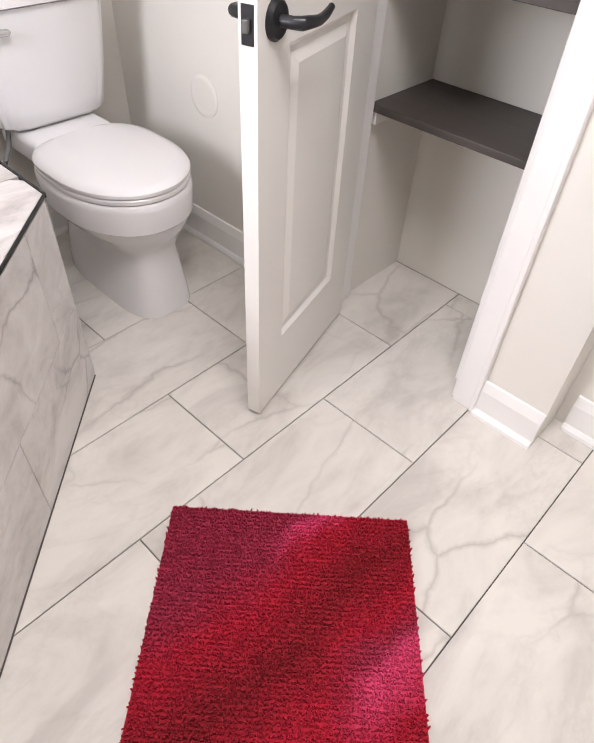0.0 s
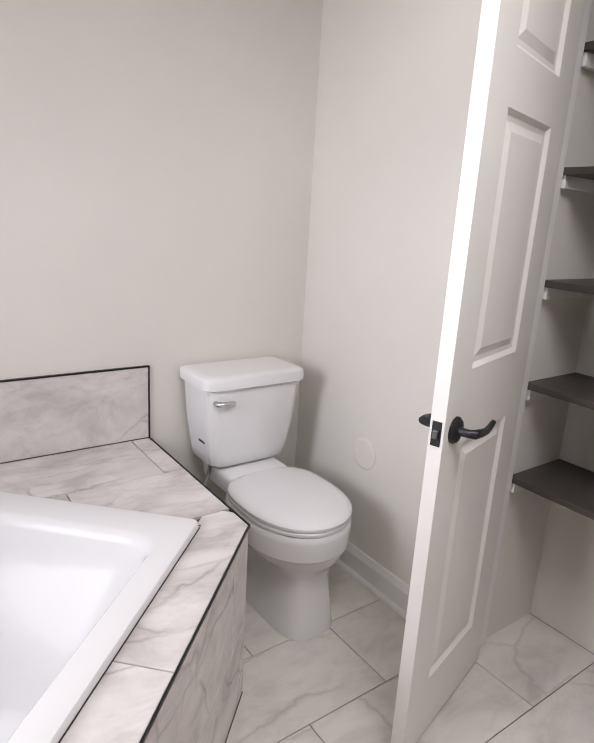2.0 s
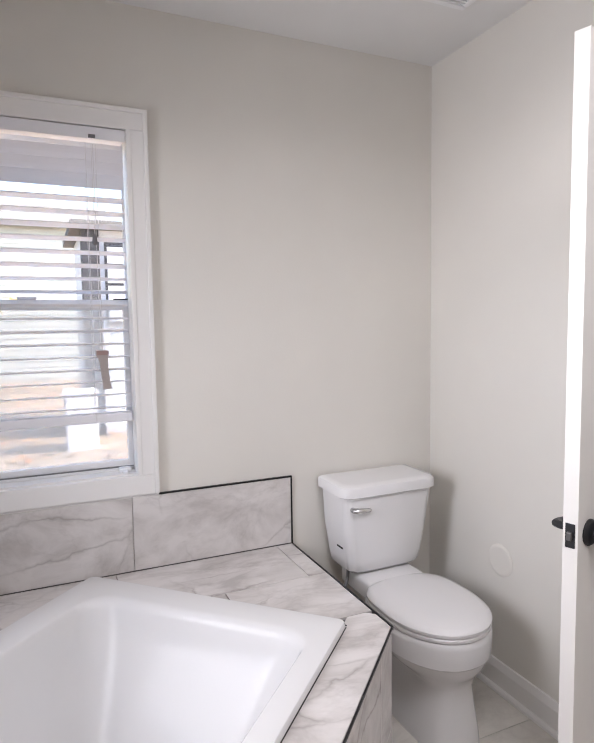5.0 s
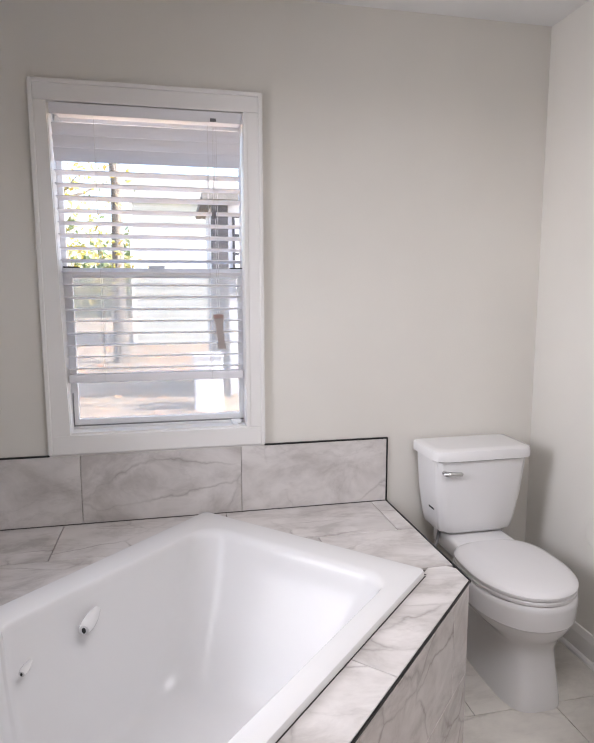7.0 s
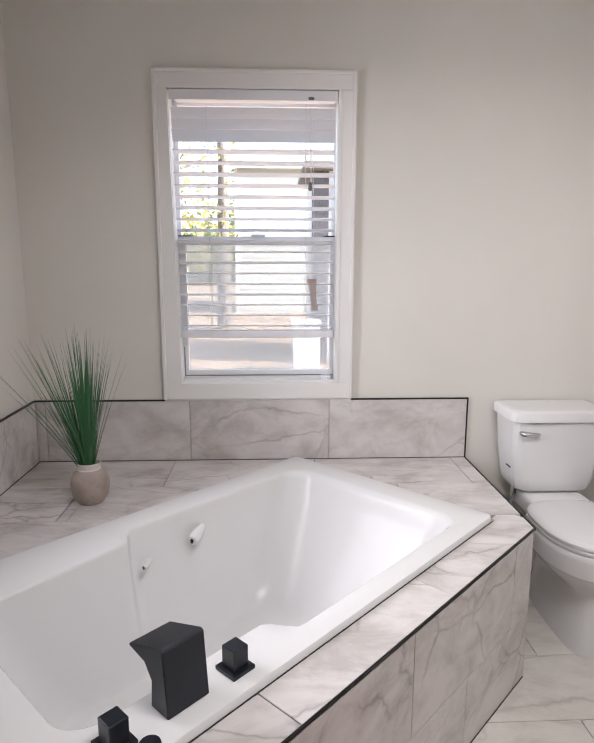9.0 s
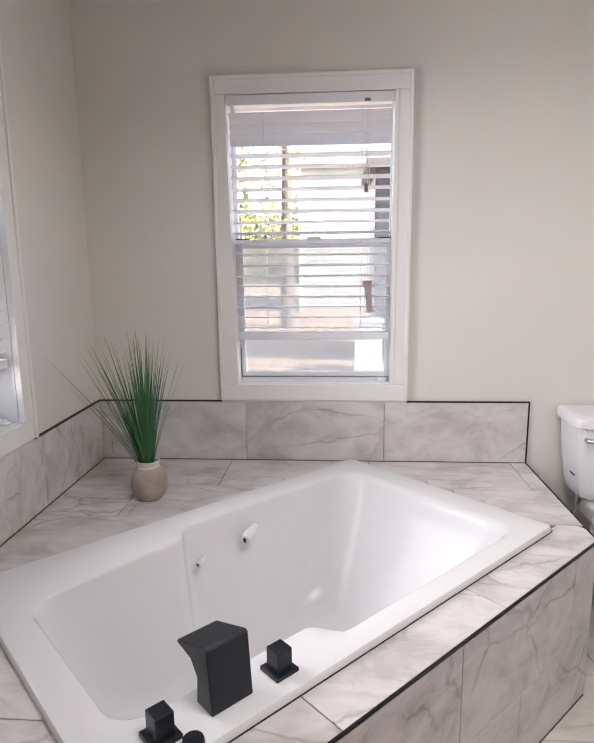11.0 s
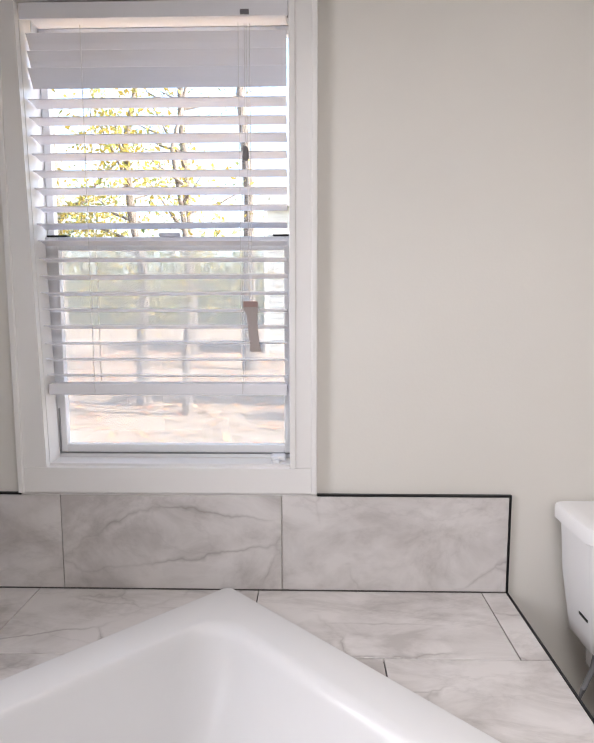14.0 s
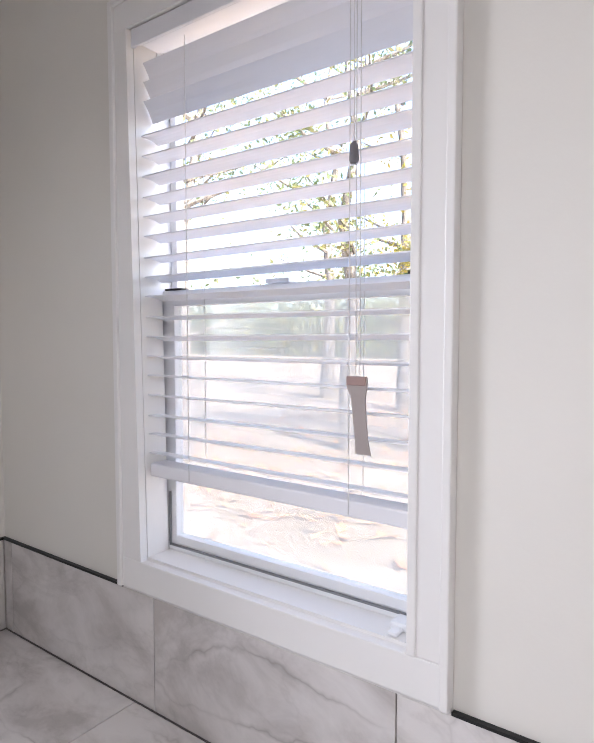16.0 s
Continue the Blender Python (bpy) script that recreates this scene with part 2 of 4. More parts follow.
def bark():
    m, n, l, b = mat("bark", (0.14, 0.12, 0.10), 0.9)
    c = n.new("ShaderNodeTexCoord")
    p = n.new("ShaderNodeMapping")
    p.inputs["Scale"].default_value = (8, 8, 1.5)
    l.new(c.outputs["Object"], p.inputs[0])
    a = node(n, "ShaderNodeTexNoise", Scale=3.0, Detail=8.0)
    l.new(p.outputs[0], a.inputs["Vector"])
    r = ramp(n, (0.35, (0.08, 0.07, 0.06)), (0.7, (0.24, 0.21, 0.18)))
    l.new(a.outputs["Fac"], r.inputs[0])
    l.new(r.outputs[0], b.inputs["Base Color"])
    add_bump(n, l, b, a.outputs["Fac"], 0.6, 0.05)
    return m


M_BARK = bark()


def earth():
    m, n, l, b = mat("dry_ground", (0.36, 0.30, 0.23), 0.95)
    c = n.new("ShaderNodeTexCoord")
    a = node(n, "ShaderNodeTexNoise", Scale=0.5, Detail=8.0, Roughness=0.7)
    l.new(c.outputs["Object"], a.inputs["Vector"])
    r = ramp(n, (0.3, (0.15, 0.13, 0.08)), (0.5, (0.27, 0.21, 0.15)), (0.7, (0.36, 0.30, 0.23)))
    l.new(a.outputs["Fac"], r.inputs[0])
    l.new(r.outputs[0], b.inputs["Base Color"])
    add_bump(n, l, b, a.outputs["Fac"], 0.5, 0.1)
    return m


M_EARTH = earth()
M_SIDING = painted("pale_siding", (0.50, 0.53, 0.50), 0.7, 30, 0.1, 0.06)
M_SHED = painted("grey_shed_paint", (0.055, 0.055, 0.062), 0.7, 30, 0.1, 0.08)
M_WHITEBOX = painted("white_cabinet_paint", (0.66, 0.68, 0.74), 0.5, 30, 0.1, 0.04)
M_ROOF = painted("shingle_grey", (0.14, 0.135, 0.13), 0.9, 25, 0.5, 0.15)


def pane_glass():
    m, n, l, b = mat("window_glass", (1, 1, 1), 0.0)
    t, g = n.new("ShaderNodeBsdfTransparent"), n.new("ShaderNodeBsdfGlossy")
    t.inputs[0].default_value = (0.97, 0.98, 0.97, 1)
    g.inputs["Roughness"].default_value = 0.02
    mx = n.new("ShaderNodeMixShader")
    mx.inputs[0].default_value = 0.06
    l.new(t.outputs[0], mx.inputs[1])
    l.new(g.outputs[0], mx.inputs[2])
    l.new(mx.outputs[0], n["Material Output"].inputs[0])
    return m


M_GLASS = pane_glass()


# half-transparent pale grey that paints the whitish haze over the lower pane
def pane_haze():
    m, n, l, b = mat("pane_haze", (0.55, 0.55, 0.56), 0.8)
    t = n.new("ShaderNodeBsdfTransparent")
    tr = n.new("ShaderNodeBsdfTranslucent")
    tr.inputs[0].default_value = (0.6, 0.6, 0.6, 1)
    a, c = n.new("ShaderNodeMixShader"), n.new("ShaderNodeMixShader")
    l.new(b.outputs[0], a.inputs[1])
    l.new(tr.outputs[0], a.inputs[2])
    c.inputs[0].default_value = 0.44
    l.new(t.outputs[0], c.inputs[1])
    l.new(a.outputs[0], c.inputs[2])
    l.new(c.outputs[0], n["Material Output"].inputs[0])
    return m


M_HAZE = pane_haze()


# ---- mesh helpers ----
def part(name, bm, material, parent=None, label="", smooth=False):
    me = bpy.data.meshes.new(name)
    bmesh.ops.recalc_face_normals(bm, faces=bm.faces)
    if smooth:
        for f in bm.faces:
            f.smooth = True
    bm.to_mesh(me)
    bm.free()
    if smooth:
        me.set_sharp_from_angle(angle=radians(38))
    me.materials.append(material)
    ob = new(name, me)
    if parent:
        ob.parent = parent
    return tagged(ob, label)


def box(bm, x0, x1, y0, y1, z0, z1, bevel=0.0, m=None, segments=2):
    b = bmesh.new() if bevel or m else bm
    v = [b.verts.new((x, y, z)) for z in (z0, z1) for x, y in ((x0, y0), (x1, y0), (x1, y1), (x0, y1))]
    for q in ((0, 3, 2, 1), (4, 5, 6, 7), (0, 1, 5, 4), (1, 2, 6, 5), (2, 3, 7, 6), (3, 0, 4, 7)):
        b.faces.new([v[i] for i in q])
    if b is not bm:
        if bevel:
            bmesh.ops.bevel(b, geom=b.edges[:], offset=bevel, segments=segments, affect="EDGES", profile=0.5)
        if m:
            b.transform(m)
        merge(bm, b)
    return bm


def merge(bm, other):
    me = bpy.data.meshes.new("tmp")
    other.to_mesh(me)
    other.free()
    bm.from_mesh(me)
    bpy.data.meshes.remove(me)


def boxes(*rows, bevel=0.0, m=None):
    bm = bmesh.new()
    for r in rows:
        box(bm, *r, bevel=bevel, m=m)
    return bm


def lofted(loops, close_start=True, close_end=True):
    bm = bmesh.new()
    rings = [[bm.verts.new(p) for p in loop] for loop in loops]
    k = len(rings[0])
    for a, b in zip(rings, rings[1:]):
        for i in range(k):
            bm.faces.new((a[i], a[(i + 1) % k], b[(i + 1) % k], b[i]))
    if close_start:
        bm.faces.new(rings[0][::-1])
    if close_end:
        bm.faces.new(rings[-1])
    return bm


def prism(poly, z0, z1, bevel=0.0):
    bm = lofted([[(x, y, z0) for x, y in poly], [(x, y, z1) for x, y in poly]])
    if bevel:
        top = [e for e in bm.edges if all(abs(v.co.z - z1) < 1e-6 for v in e.verts)]
        bmesh.ops.bevel(bm, geom=top, offset=bevel, segments=1, affect="EDGES")
    return bm


def rod(points, radii, sides=10):
    """A round tapered tube along points."""
    pts = [Vector(p) for p in points]
    if not isinstance(radii, (list, tuple)):
        radii = [radii] * len(pts)
    loops = []
    for i, p in enumerate(pts):
        d = (pts[min(i + 1, len(pts) - 1)] - pts[max(i - 1, 0)]).normalized()
        a = d.cross(Vector((0, 0, 1)) if abs(d.z) < 0.9 else Vector((1, 0, 0))).normalized()
        b = d.cross(a)
        loops.append([p + radii[i] * (a * math.cos(2 * math.pi * k / sides) + b * math.sin(2 * math.pi * k / sides)) for k in range(sides)])
    return lofted(loops)


def turned(profile, sides=40, centre=(0, 0, 0)):
    cx, cy, cz = centre
    return lofted([[(cx + r * math.cos(2 * math.pi * k / sides), cy + r * math.sin(2 * math.pi * k / sides), cz + z) for k in range(sides)] for r, z in profile])


def empty(name, label, category, group="", kind="", at=(0, 0, 0)):
    ob = new(name)
    ob.matrix_basis = Matrix.Translation(at)
    return tagged(ob, label, category, group, kind)


def clip(poly, a, b, c):
    """The part of poly where a*x + b*y <= c."""
    out = []
    for i, p in enumerate(poly):
        q = poly[(i + 1) % len(poly)]
        dp, dq = a * p[0] + b * p[1] - c, a * q[0] + b * q[1] - c
        if dp <= 0:
            out.append(p)
        if dp * dq < 0:
            s = dp / (dp - dq)
            out.append((p[0] + s * (q[0] - p[0]), p[1] + s * (q[1] - p[1])))
    return out


def area(poly):
    return abs(sum(p[0] * q[1] - q[0] * p[1] for p, q in zip(poly, poly[1:] + poly[:1]))) / 2 if len(poly) > 2 else 0


# ---- plan ----
S2 = math.sqrt(2)
WALL_L, WALL_R, WALL_R2 = -1.888, 0.676, 0.79
REAR, TOP, THICK = -3.5, 2.49, 0.14
BACK = 0.008
DECK = 0.545
SPLASH = 0.818
WIN = (-1.253, -0.588, 0.893, 2.078)
WEST_SHIFT = -0.057
OPEN_Y0, OPEN_Y1, OPEN_TOP = -1.466, -0.978, 2.055
CL_BACK, CL_Y0, CL_Y1 = 1.076, -1.62, -0.962


def uv(u, v):
    """From along-the-tub and across-the-tub to x, y: the tub lies across the corner at 45 degrees."""
    return ((u - v) / S2, (u + v) / S2)


# walls
wx0, wx1, wz0, wz1 = WIN[0] - 0.045, WIN[1] + 0.045, WIN[2], WIN[3]
T = BACK + THICK
tagged(part("wall_north", boxes(
    (WALL_L - THICK, wx0, BACK, T, 0, TOP), (wx1, WALL_R + 0.6, BACK, T, 0, TOP),
    (wx0, wx1, BACK, T, 0, wz0), (wx0, wx1, BACK, T, wz1, TOP)), M_WALL), "greige painted wall with the window in it", "wall", kind="structure")
ww0, ww1 = wx0 + WEST_SHIFT, wx1 + WEST_SHIFT
tagged(part("wall_west", boxes(
    (WALL_L - THICK, WALL_L, REAR - THICK, ww0, 0, TOP), (WALL_L - THICK, WALL_L, ww1, BACK, 0, TOP),
    (WALL_L - THICK, WALL_L, ww0, ww1, 0, wz0), (WALL_L - THICK, WALL_L, ww0, ww1, wz1, TOP)), M_WALL), "greige painted wall beside the tub", "wall", kind="structure")
tagged(part("wall_south", boxes((WALL_L, WALL_R2 + THICK, REAR - THICK, REAR, 0, TOP)), M_WALL), "plain greige painted wall", "wall", kind="structure")
tagged(part("wall_east", boxes(
    (WALL_R, WALL_R2, OPEN_Y1 + 0.0185, BACK, 0, TOP), (WALL_R, WALL_R2, OPEN_Y0 - 0.0185, OPEN_Y1 + 0.0185, OPEN_TOP + 0.0145, TOP),
    (WALL_R - 0.014, WALL_R2, -1.712, OPEN_Y0 - 0.0185, 0, TOP), (WALL_R2, WALL_R2 + THICK, REAR, -1.712, 0, TOP)), M_WALL),
    "greige painted wall beside the toilet, with the closet opening", "wall", kind="structure")
tagged(part("wall_closet_back", boxes((CL_BACK, CL_BACK + 0.1, CL_Y0 - 0.09, CL_Y1 + 0.09, 0, TOP)), M_WALL), "painted rear wall of the linen closet", "wall", kind="structure")
tagged(part("wall_closet_north", boxes((WALL_R2, CL_BACK, CL_Y1, CL_Y1 + 0.09, 0, TOP)), M_WALL), "painted side wall of the linen closet", "wall", kind="structure")
tagged(part("wall_closet_south", boxes((WALL_R2, CL_BACK, CL_Y0 - 0.09, CL_Y0, 0, TOP)), M_WALL), "painted side wall of the linen closet", "wall", kind="structure")
tagged(part("foundation", boxes((WALL_L - THICK, CL_BACK + 0.1, REAR - THICK, T, -0.85, -0.121)), M_GROUT), "grey block foundation under the house", "foundation", kind="structure")
tagged(part("ceiling", boxes((WALL_L - THICK, CL_BACK + 0.1, REAR - THICK, T, TOP, TOP + 0.12)), M_CEIL), "white painted ceiling", "ceiling", kind="structure")
floor = tagged(part("floor", boxes((WALL_L - THICK, CL_BACK + 0.1, REAR - THICK, T, -0.12, -0.004)), M_GROUT), "marble-look porcelain tile floor with dark grout", "floor", kind="structure")


# baseboards: two-step profile, along a line, out of the wall by d
def baseboard(x0, y0, x1, y1, nx, ny):
    prof = [(0, 0), (0.014, 0), (0.014, 0.085), (0.010, 0.098), (0.006, 0.112), (0, 0.114)]
    bm = lofted([[(x + nx * d, y + ny * d, z) for d, z in prof] for x, y in ((x0, y0), (x1, y1))])
    return bm


def shoe_mould(x0, y0, x1, y1, nx, ny):
    prof = [(0.014, 0), (0.028, 0), (0.027, 0.010), (0.021, 0.017), (0.014, 0.019)]
    return lofted([[(x + nx * d, y + ny * d, z) for d, z in prof] for x, y in ((x0, y0), (x1, y1))])


def skirting(label, *line):
    b = part("baseboard", baseboard(*line), M_TRIM)
    tagged(b, label, "baseboard", kind="structure")
    part("shoe_moulding", shoe_mould(*line), M_TRIM, b)


skirting("white baseboard along the wall beside the toilet", WALL_R, 0.008, WALL_R, -0.915, -1, 0)
skirting("white baseboard behind the toilet", 0.03, BACK, WALL_R, BACK, 0, -1)
skirting("short white baseboard beside the closet casing", WALL_R - 0.014, -1.542, WALL_R - 0.014, -1.712, -1, 0)
skirting("white baseboard round the wall's outer corner", WALL_R2, -1.74, WALL_R2, REAR, -1, 0)
skirting("white baseboard on the plain wall", WALL_L, REAR, WALL_R2, REAR, 0, 1)


# casing of the closet opening
def casing(name, rows, parent):
    return part(name, boxes(*rows, bevel=0.003), M_TRIM, parent)


frame_e = empty("door_frame", "white painted casing and jambs of the linen closet", "door frame", kind="structure")
casing("side_casing", [(WALL_R - 0.030, WALL_R - 0.014, -1.542, -1.476, 0, OPEN_TOP + 0.07), (WALL_R - 0.036, WALL_R - 0.014, -1.544, -1.530, 0, OPEN_TOP + 0.072)], frame_e)
casing("side_casing", [(WALL_R - 0.016, WALL_R, -0.968, -0.908, 0, OPEN_TOP + 0.07)], frame_e)
casing("head_casing", [(WALL_R - 0.0165, WALL_R, -1.5, -0.915, OPEN_TOP + 0.008, OPEN_TOP + 0.0705), (WALL_R - 0.024, WALL_R, -1.545, -0.912, OPEN_TOP + 0.057, OPEN_TOP + 0.073)], frame_e)
casing("jamb", [(WALL_R - 0.018, WALL_R2 + 0.004, OPEN_Y0 - 0.018, OPEN_Y0, 0, OPEN_TOP)], frame_e)
casing("jamb", [(WALL_R - 0.004, WALL_R2 + 0.004, OPEN_Y1, OPEN_Y1 + 0.018, 0, OPEN_TOP)], frame_e)
casing("head_jamb", [(WALL_R - 0.004, WALL_R2 + 0.004, OPEN_Y0, OPEN_Y1, OPEN_TOP - 0.004, OPEN_TOP + 0.014)], frame_e)
casing("stop", [(WALL_R + 0.045, WALL_R + 0.057, OPEN_Y0, OPEN_Y0 + 0.03, 0, OPEN_TOP - 0.004)], frame_e)

# shelves in the closet
for i in range(5):
    z = 0.617 + 0.305 * i
    sh = part("closet_shelf", boxes((WALL_R2 + 0.002, CL_BACK - 0.001, CL_Y0 + 0.002, CL_Y1 - 0.002, z - 0.02, z), bevel=0.002), M_SHELF)
    tagged(sh, "dark brown painted shelf in the linen closet", "shelf", "closet shelves")
    part("cleat", boxes((WALL_R2 + 0.012, CL_BACK - 0.02, CL_Y1 - 0.02, CL_Y1 - 0.001, z - 0.055, z - 0.0205), bevel=0.002), M_TRIM, sh, "white side cleat")
    part("cleat", boxes((CL_BACK - 0.02, CL_BACK - 0.001, CL_Y0 + 0.002, CL_Y1 - 0.021, z - 0.055, z - 0.0205), bevel=0.002), M_TRIM, sh, "white back cleat")


# ---- closet door: six-panel style leaf with one column of panels ----
def panel_door():
    W, H, D = 0.500, 2.036, 0.035
    d = empty("closet_door", "white panelled closet door standing open, with dark lever handle", "door")
    # x along the leaf from the hinge, y through it (0 hidden face, -D seen face), z up
    st = 0.108
    rows = [(0.19, 0.86), (1.04, 1.59), (1.70, 1.90)]
    edge = [0.0] + [q for r in rows for q in r] + [H]
    body = bmesh.new()
    box(body, 0, st, -D, 0, 0, H)
    box(body, W - st, W, -D, 0, 0, H)
    for a, b in zip(edge[0::2], edge[1::2]):
        box(body, st, W - st, -D, 0, a, b)
    part("leaf", body, M_DOOR, d)
    for a, b in rows:
        bm = bmesh.new()
        for sgn, y0 in ((1, -D), (-1, 0.0)):
            x0, x1 = st, W - st
            steps = [(0, 0), (0.010, 0.009), (0.022, 0.010), (0.042, 0.003), (0.042, 0.003)]
            loops = [[(x0 + o, y0 + sgn * h, a + o), (x1 - o, y0 + sgn * h, a + o), (x1 - o, y0 + sgn * h, b - o), (x0 + o, y0 + sgn * h, b - o)] for o, h in steps[:4]]
            merge(bm, lofted(loops, close_start=False))
        part("panel", bm, M_DOOR, d)
    # lever set
    hz, hx = 0.906, W - 0.055
    for side, y in ((-1, -D), (1, 0.0)):
        rose = turned([(0.0, 0), (0.032, 0), (0.032, 0.004), (0.027, 0.010), (0.016, 0.012), (0.0, 0.012)], 28)
        rose.transform(pose(hx, y, hz, 90 * (1 if side < 0 else -1), 0, 0))
        r = part("rose", rose, M_KNOB, d, "dark oil-rubbed rose", True)
        yy = y + side * 0.012
        lev = rod([(hx, y, hz), (hx, yy + side * 0.022, hz), (hx - 0.006, yy + side * 0.034, hz), (hx - 0.03, yy + side * 0.038, hz - 0.002),
                   (hx - 0.06, yy + side * 0.038, hz - 0.005), (hx - 0.085, yy + side * 0.037, hz - 0.002), (hx - 0.108, yy + side * 0.036, hz + 0.006)],
                  [0.010, 0.010, 0.011, 0.010, 0.0085, 0.0075, 0.006], 12)
        part("lever", lev, M_KNOB, r, "dark curved lever", True)
    lp = part("latch_plate", boxes((W, W + 0.002, -0.029, -0.006, hz - 0.029, hz + 0.029), bevel=0.0008), M_KNOB, d, "dark metal latch plate")
    part("latch_bolt", boxes((W + 0.002, W + 0.011, -0.024, -0.012, hz - 0.010, hz + 0.010), bevel=0.002), M_PLATE, lp)
    for z in (0.2, 1.0, 1.82):
        part("hinge", rod([(-0.004, 0.004, z - 0.045), (-0.004, 0.004, z + 0.045)], 0.006, 10), M_PLATE, d)
    d.matrix_basis = pose(0.6915, -0.9845, 0.012) @ Matrix.Rotation(math.atan2(-0.135, -0.49), 4, "Z") @ Matrix.Diagonal((1, -1, 1, 1))
    return d


panel_door()

# ---- tub deck ----
deck_poly = [(-0.008, 0), (-0.008, -0.712), (-1.168, -1.872), (WALL_L, -1.872), (WALL_L, 0)]
TU0, TU1, TV0, TV1 = -2.06, -0.548, -0.382, 0.527
body = empty("tub_deck", "raised bathtub surround clad in marble-look tiles with black edge trim", "tub surround", kind="structure")
frame_bm = bmesh.new()
for poly in (
    clip(deck_poly, -1, -1, -(TU1 - 0.02) * S2),
    clip(deck_poly, 1, -1, -(TV1 - 0.02) * S2),
    clip(deck_poly, -1, 1, (TV0 + 0.02) * S2),
    clip(deck_poly, 1, 1, (TU0 + 0.02) * S2),
):
    merge(frame_bm, prism(poly, 0, DECK - 0.009))
part("core", frame_bm, M_GROUT, body, "grey grout bed between the tiles")


def tile_from(poly, z0, z1, material, parent, gap=0.0013, bevel=0.0012):
    if len(poly) < 3:
        return
    cx, cy = sum(p[0] for p in poly) / len(poly), sum(p[1] for p in poly) / len(poly)
    # drop double points, shrink by the joint
    pts = [p for i, p in enumerate(poly) if (p[0] - poly[i - 1][0]) ** 2 + (p[1] - poly[i - 1][1]) ** 2 > 1e-6]
    if len(pts) < 3 or area(pts) < 4e-4:
        return
    s = sum(p[0] * q[1] - q[0] * p[1] for p, q in zip(pts, pts[1:] + pts[:1]))
    if s < 0:
        pts = pts[::-1]
    shrunk = pts
    for p, q in zip(pts, pts[1:] + pts[:1]):
        ex, ey = q[0] - p[0], q[1] - p[1]
        k = math.hypot(ex, ey)
        if k < 1e-6:
            continue
        nx, ny = ey / k, -ex / k
        shrunk = clip(shrunk, nx, ny, nx * p[0] + ny * p[1] - gap)
    if len(shrunk) < 3 or area(shrunk) < 2e-4:
        return
    ob = part("tile", prism([(x - cx, y - cy) for x, y in shrunk], z0, z1, bevel), material, parent)
    ob.location = (cx, cy, 0)
    return ob


deck_z0, deck_z1 = DECK - 0.0092, DECK
for r in range(7):
    y1, y0 = -0.305 * r, -0.305 * (r + 1)
    shift = -1.29 if r % 2 == 0 else -1.594
    for i in range(-3, 5):
        x0 = shift + 0.61 * i
        t = [(x0, y0), (x0 + 0.61, y0), (x0 + 0.61, y1), (x0, y1)]
        for a, b, c in ((-1, 0, -WALL_L), (1, 0, -0.0025), (0, 1, 0.0), (0, -1, 1.872)):
            t = clip(t, a, b, c)
        if area(t) == 0:
            continue
        tile_from(clip(t, 1, -1, -(TV1 - 0.015) * S2), deck_z0, deck_z1, M_DECK, body)
        q = clip(clip(t, -1, -1, -(TU1 - 0.015) * S2), 0, -1, 0.61)
        tile_from(clip(q, -1, 1, (TV1 - 0.015) * S2), deck_z0, deck_z1, M_DECK, body)
        tile_from(clip(clip(t, 1, 1, (TU0 + 0.015) * S2), -1, 1, (TV1 - 0.015) * S2), deck_z0, deck_z1, M_DECK, body)
front_u = [-0.30, -0.45, -1.05, -1.645, -2.05]
for a, b in zip(front_u, front_u[1:]):
    t = [uv(a, TV0 + 0.015), uv(a, -0.504), uv(b, -0.504), uv(b, TV0 + 0.015)]
    t = clip(clip(clip(t, 1, 0, -0.0025), 0, 1, -0.61), 0, -1, 1.872)
    t = clip(t, -1, 1, 9)
    tile_from(t, deck_z0, deck_z1, M_DECK, body)

# black metal edge profile round the deck, and its skirt of tiles
part("edge_trim", boxes((-0.003, 0.0025, -0.718, 0.0, DECK - 0.010, DECK + 0.0015), bevel=0.001), M_BLACK, body, "black metal tile edge")
L_D = (1.168 - 0.008) * S2
mdiag = Matrix.Translation((-0.008, -0.712, 0)) @ Matrix.Rotation(radians(-135), 4, "Z")
part("edge_trim", boxes((0, L_D, 0.0060, 0.0105, DECK - 0.007, DECK + 0.0016), bevel=0.001, m=mdiag), M_BLACK, body, "black metal tile edge")


def skirt_tile(x0, x1, z0, z1):
    w, h = x1 - x0 - 0.0026, z1 - z0 - 0.0026
    bm = boxes((-w / 2, w / 2, -0.001, 0.009, -h / 2, h / 2), bevel=0.0012)
    ob = part("tile", bm, M_DECK, body)
    ob.matrix_basis = mdiag @ Matrix.Translation(((x0 + x1) / 2, 0, (z0 + z1) / 2))


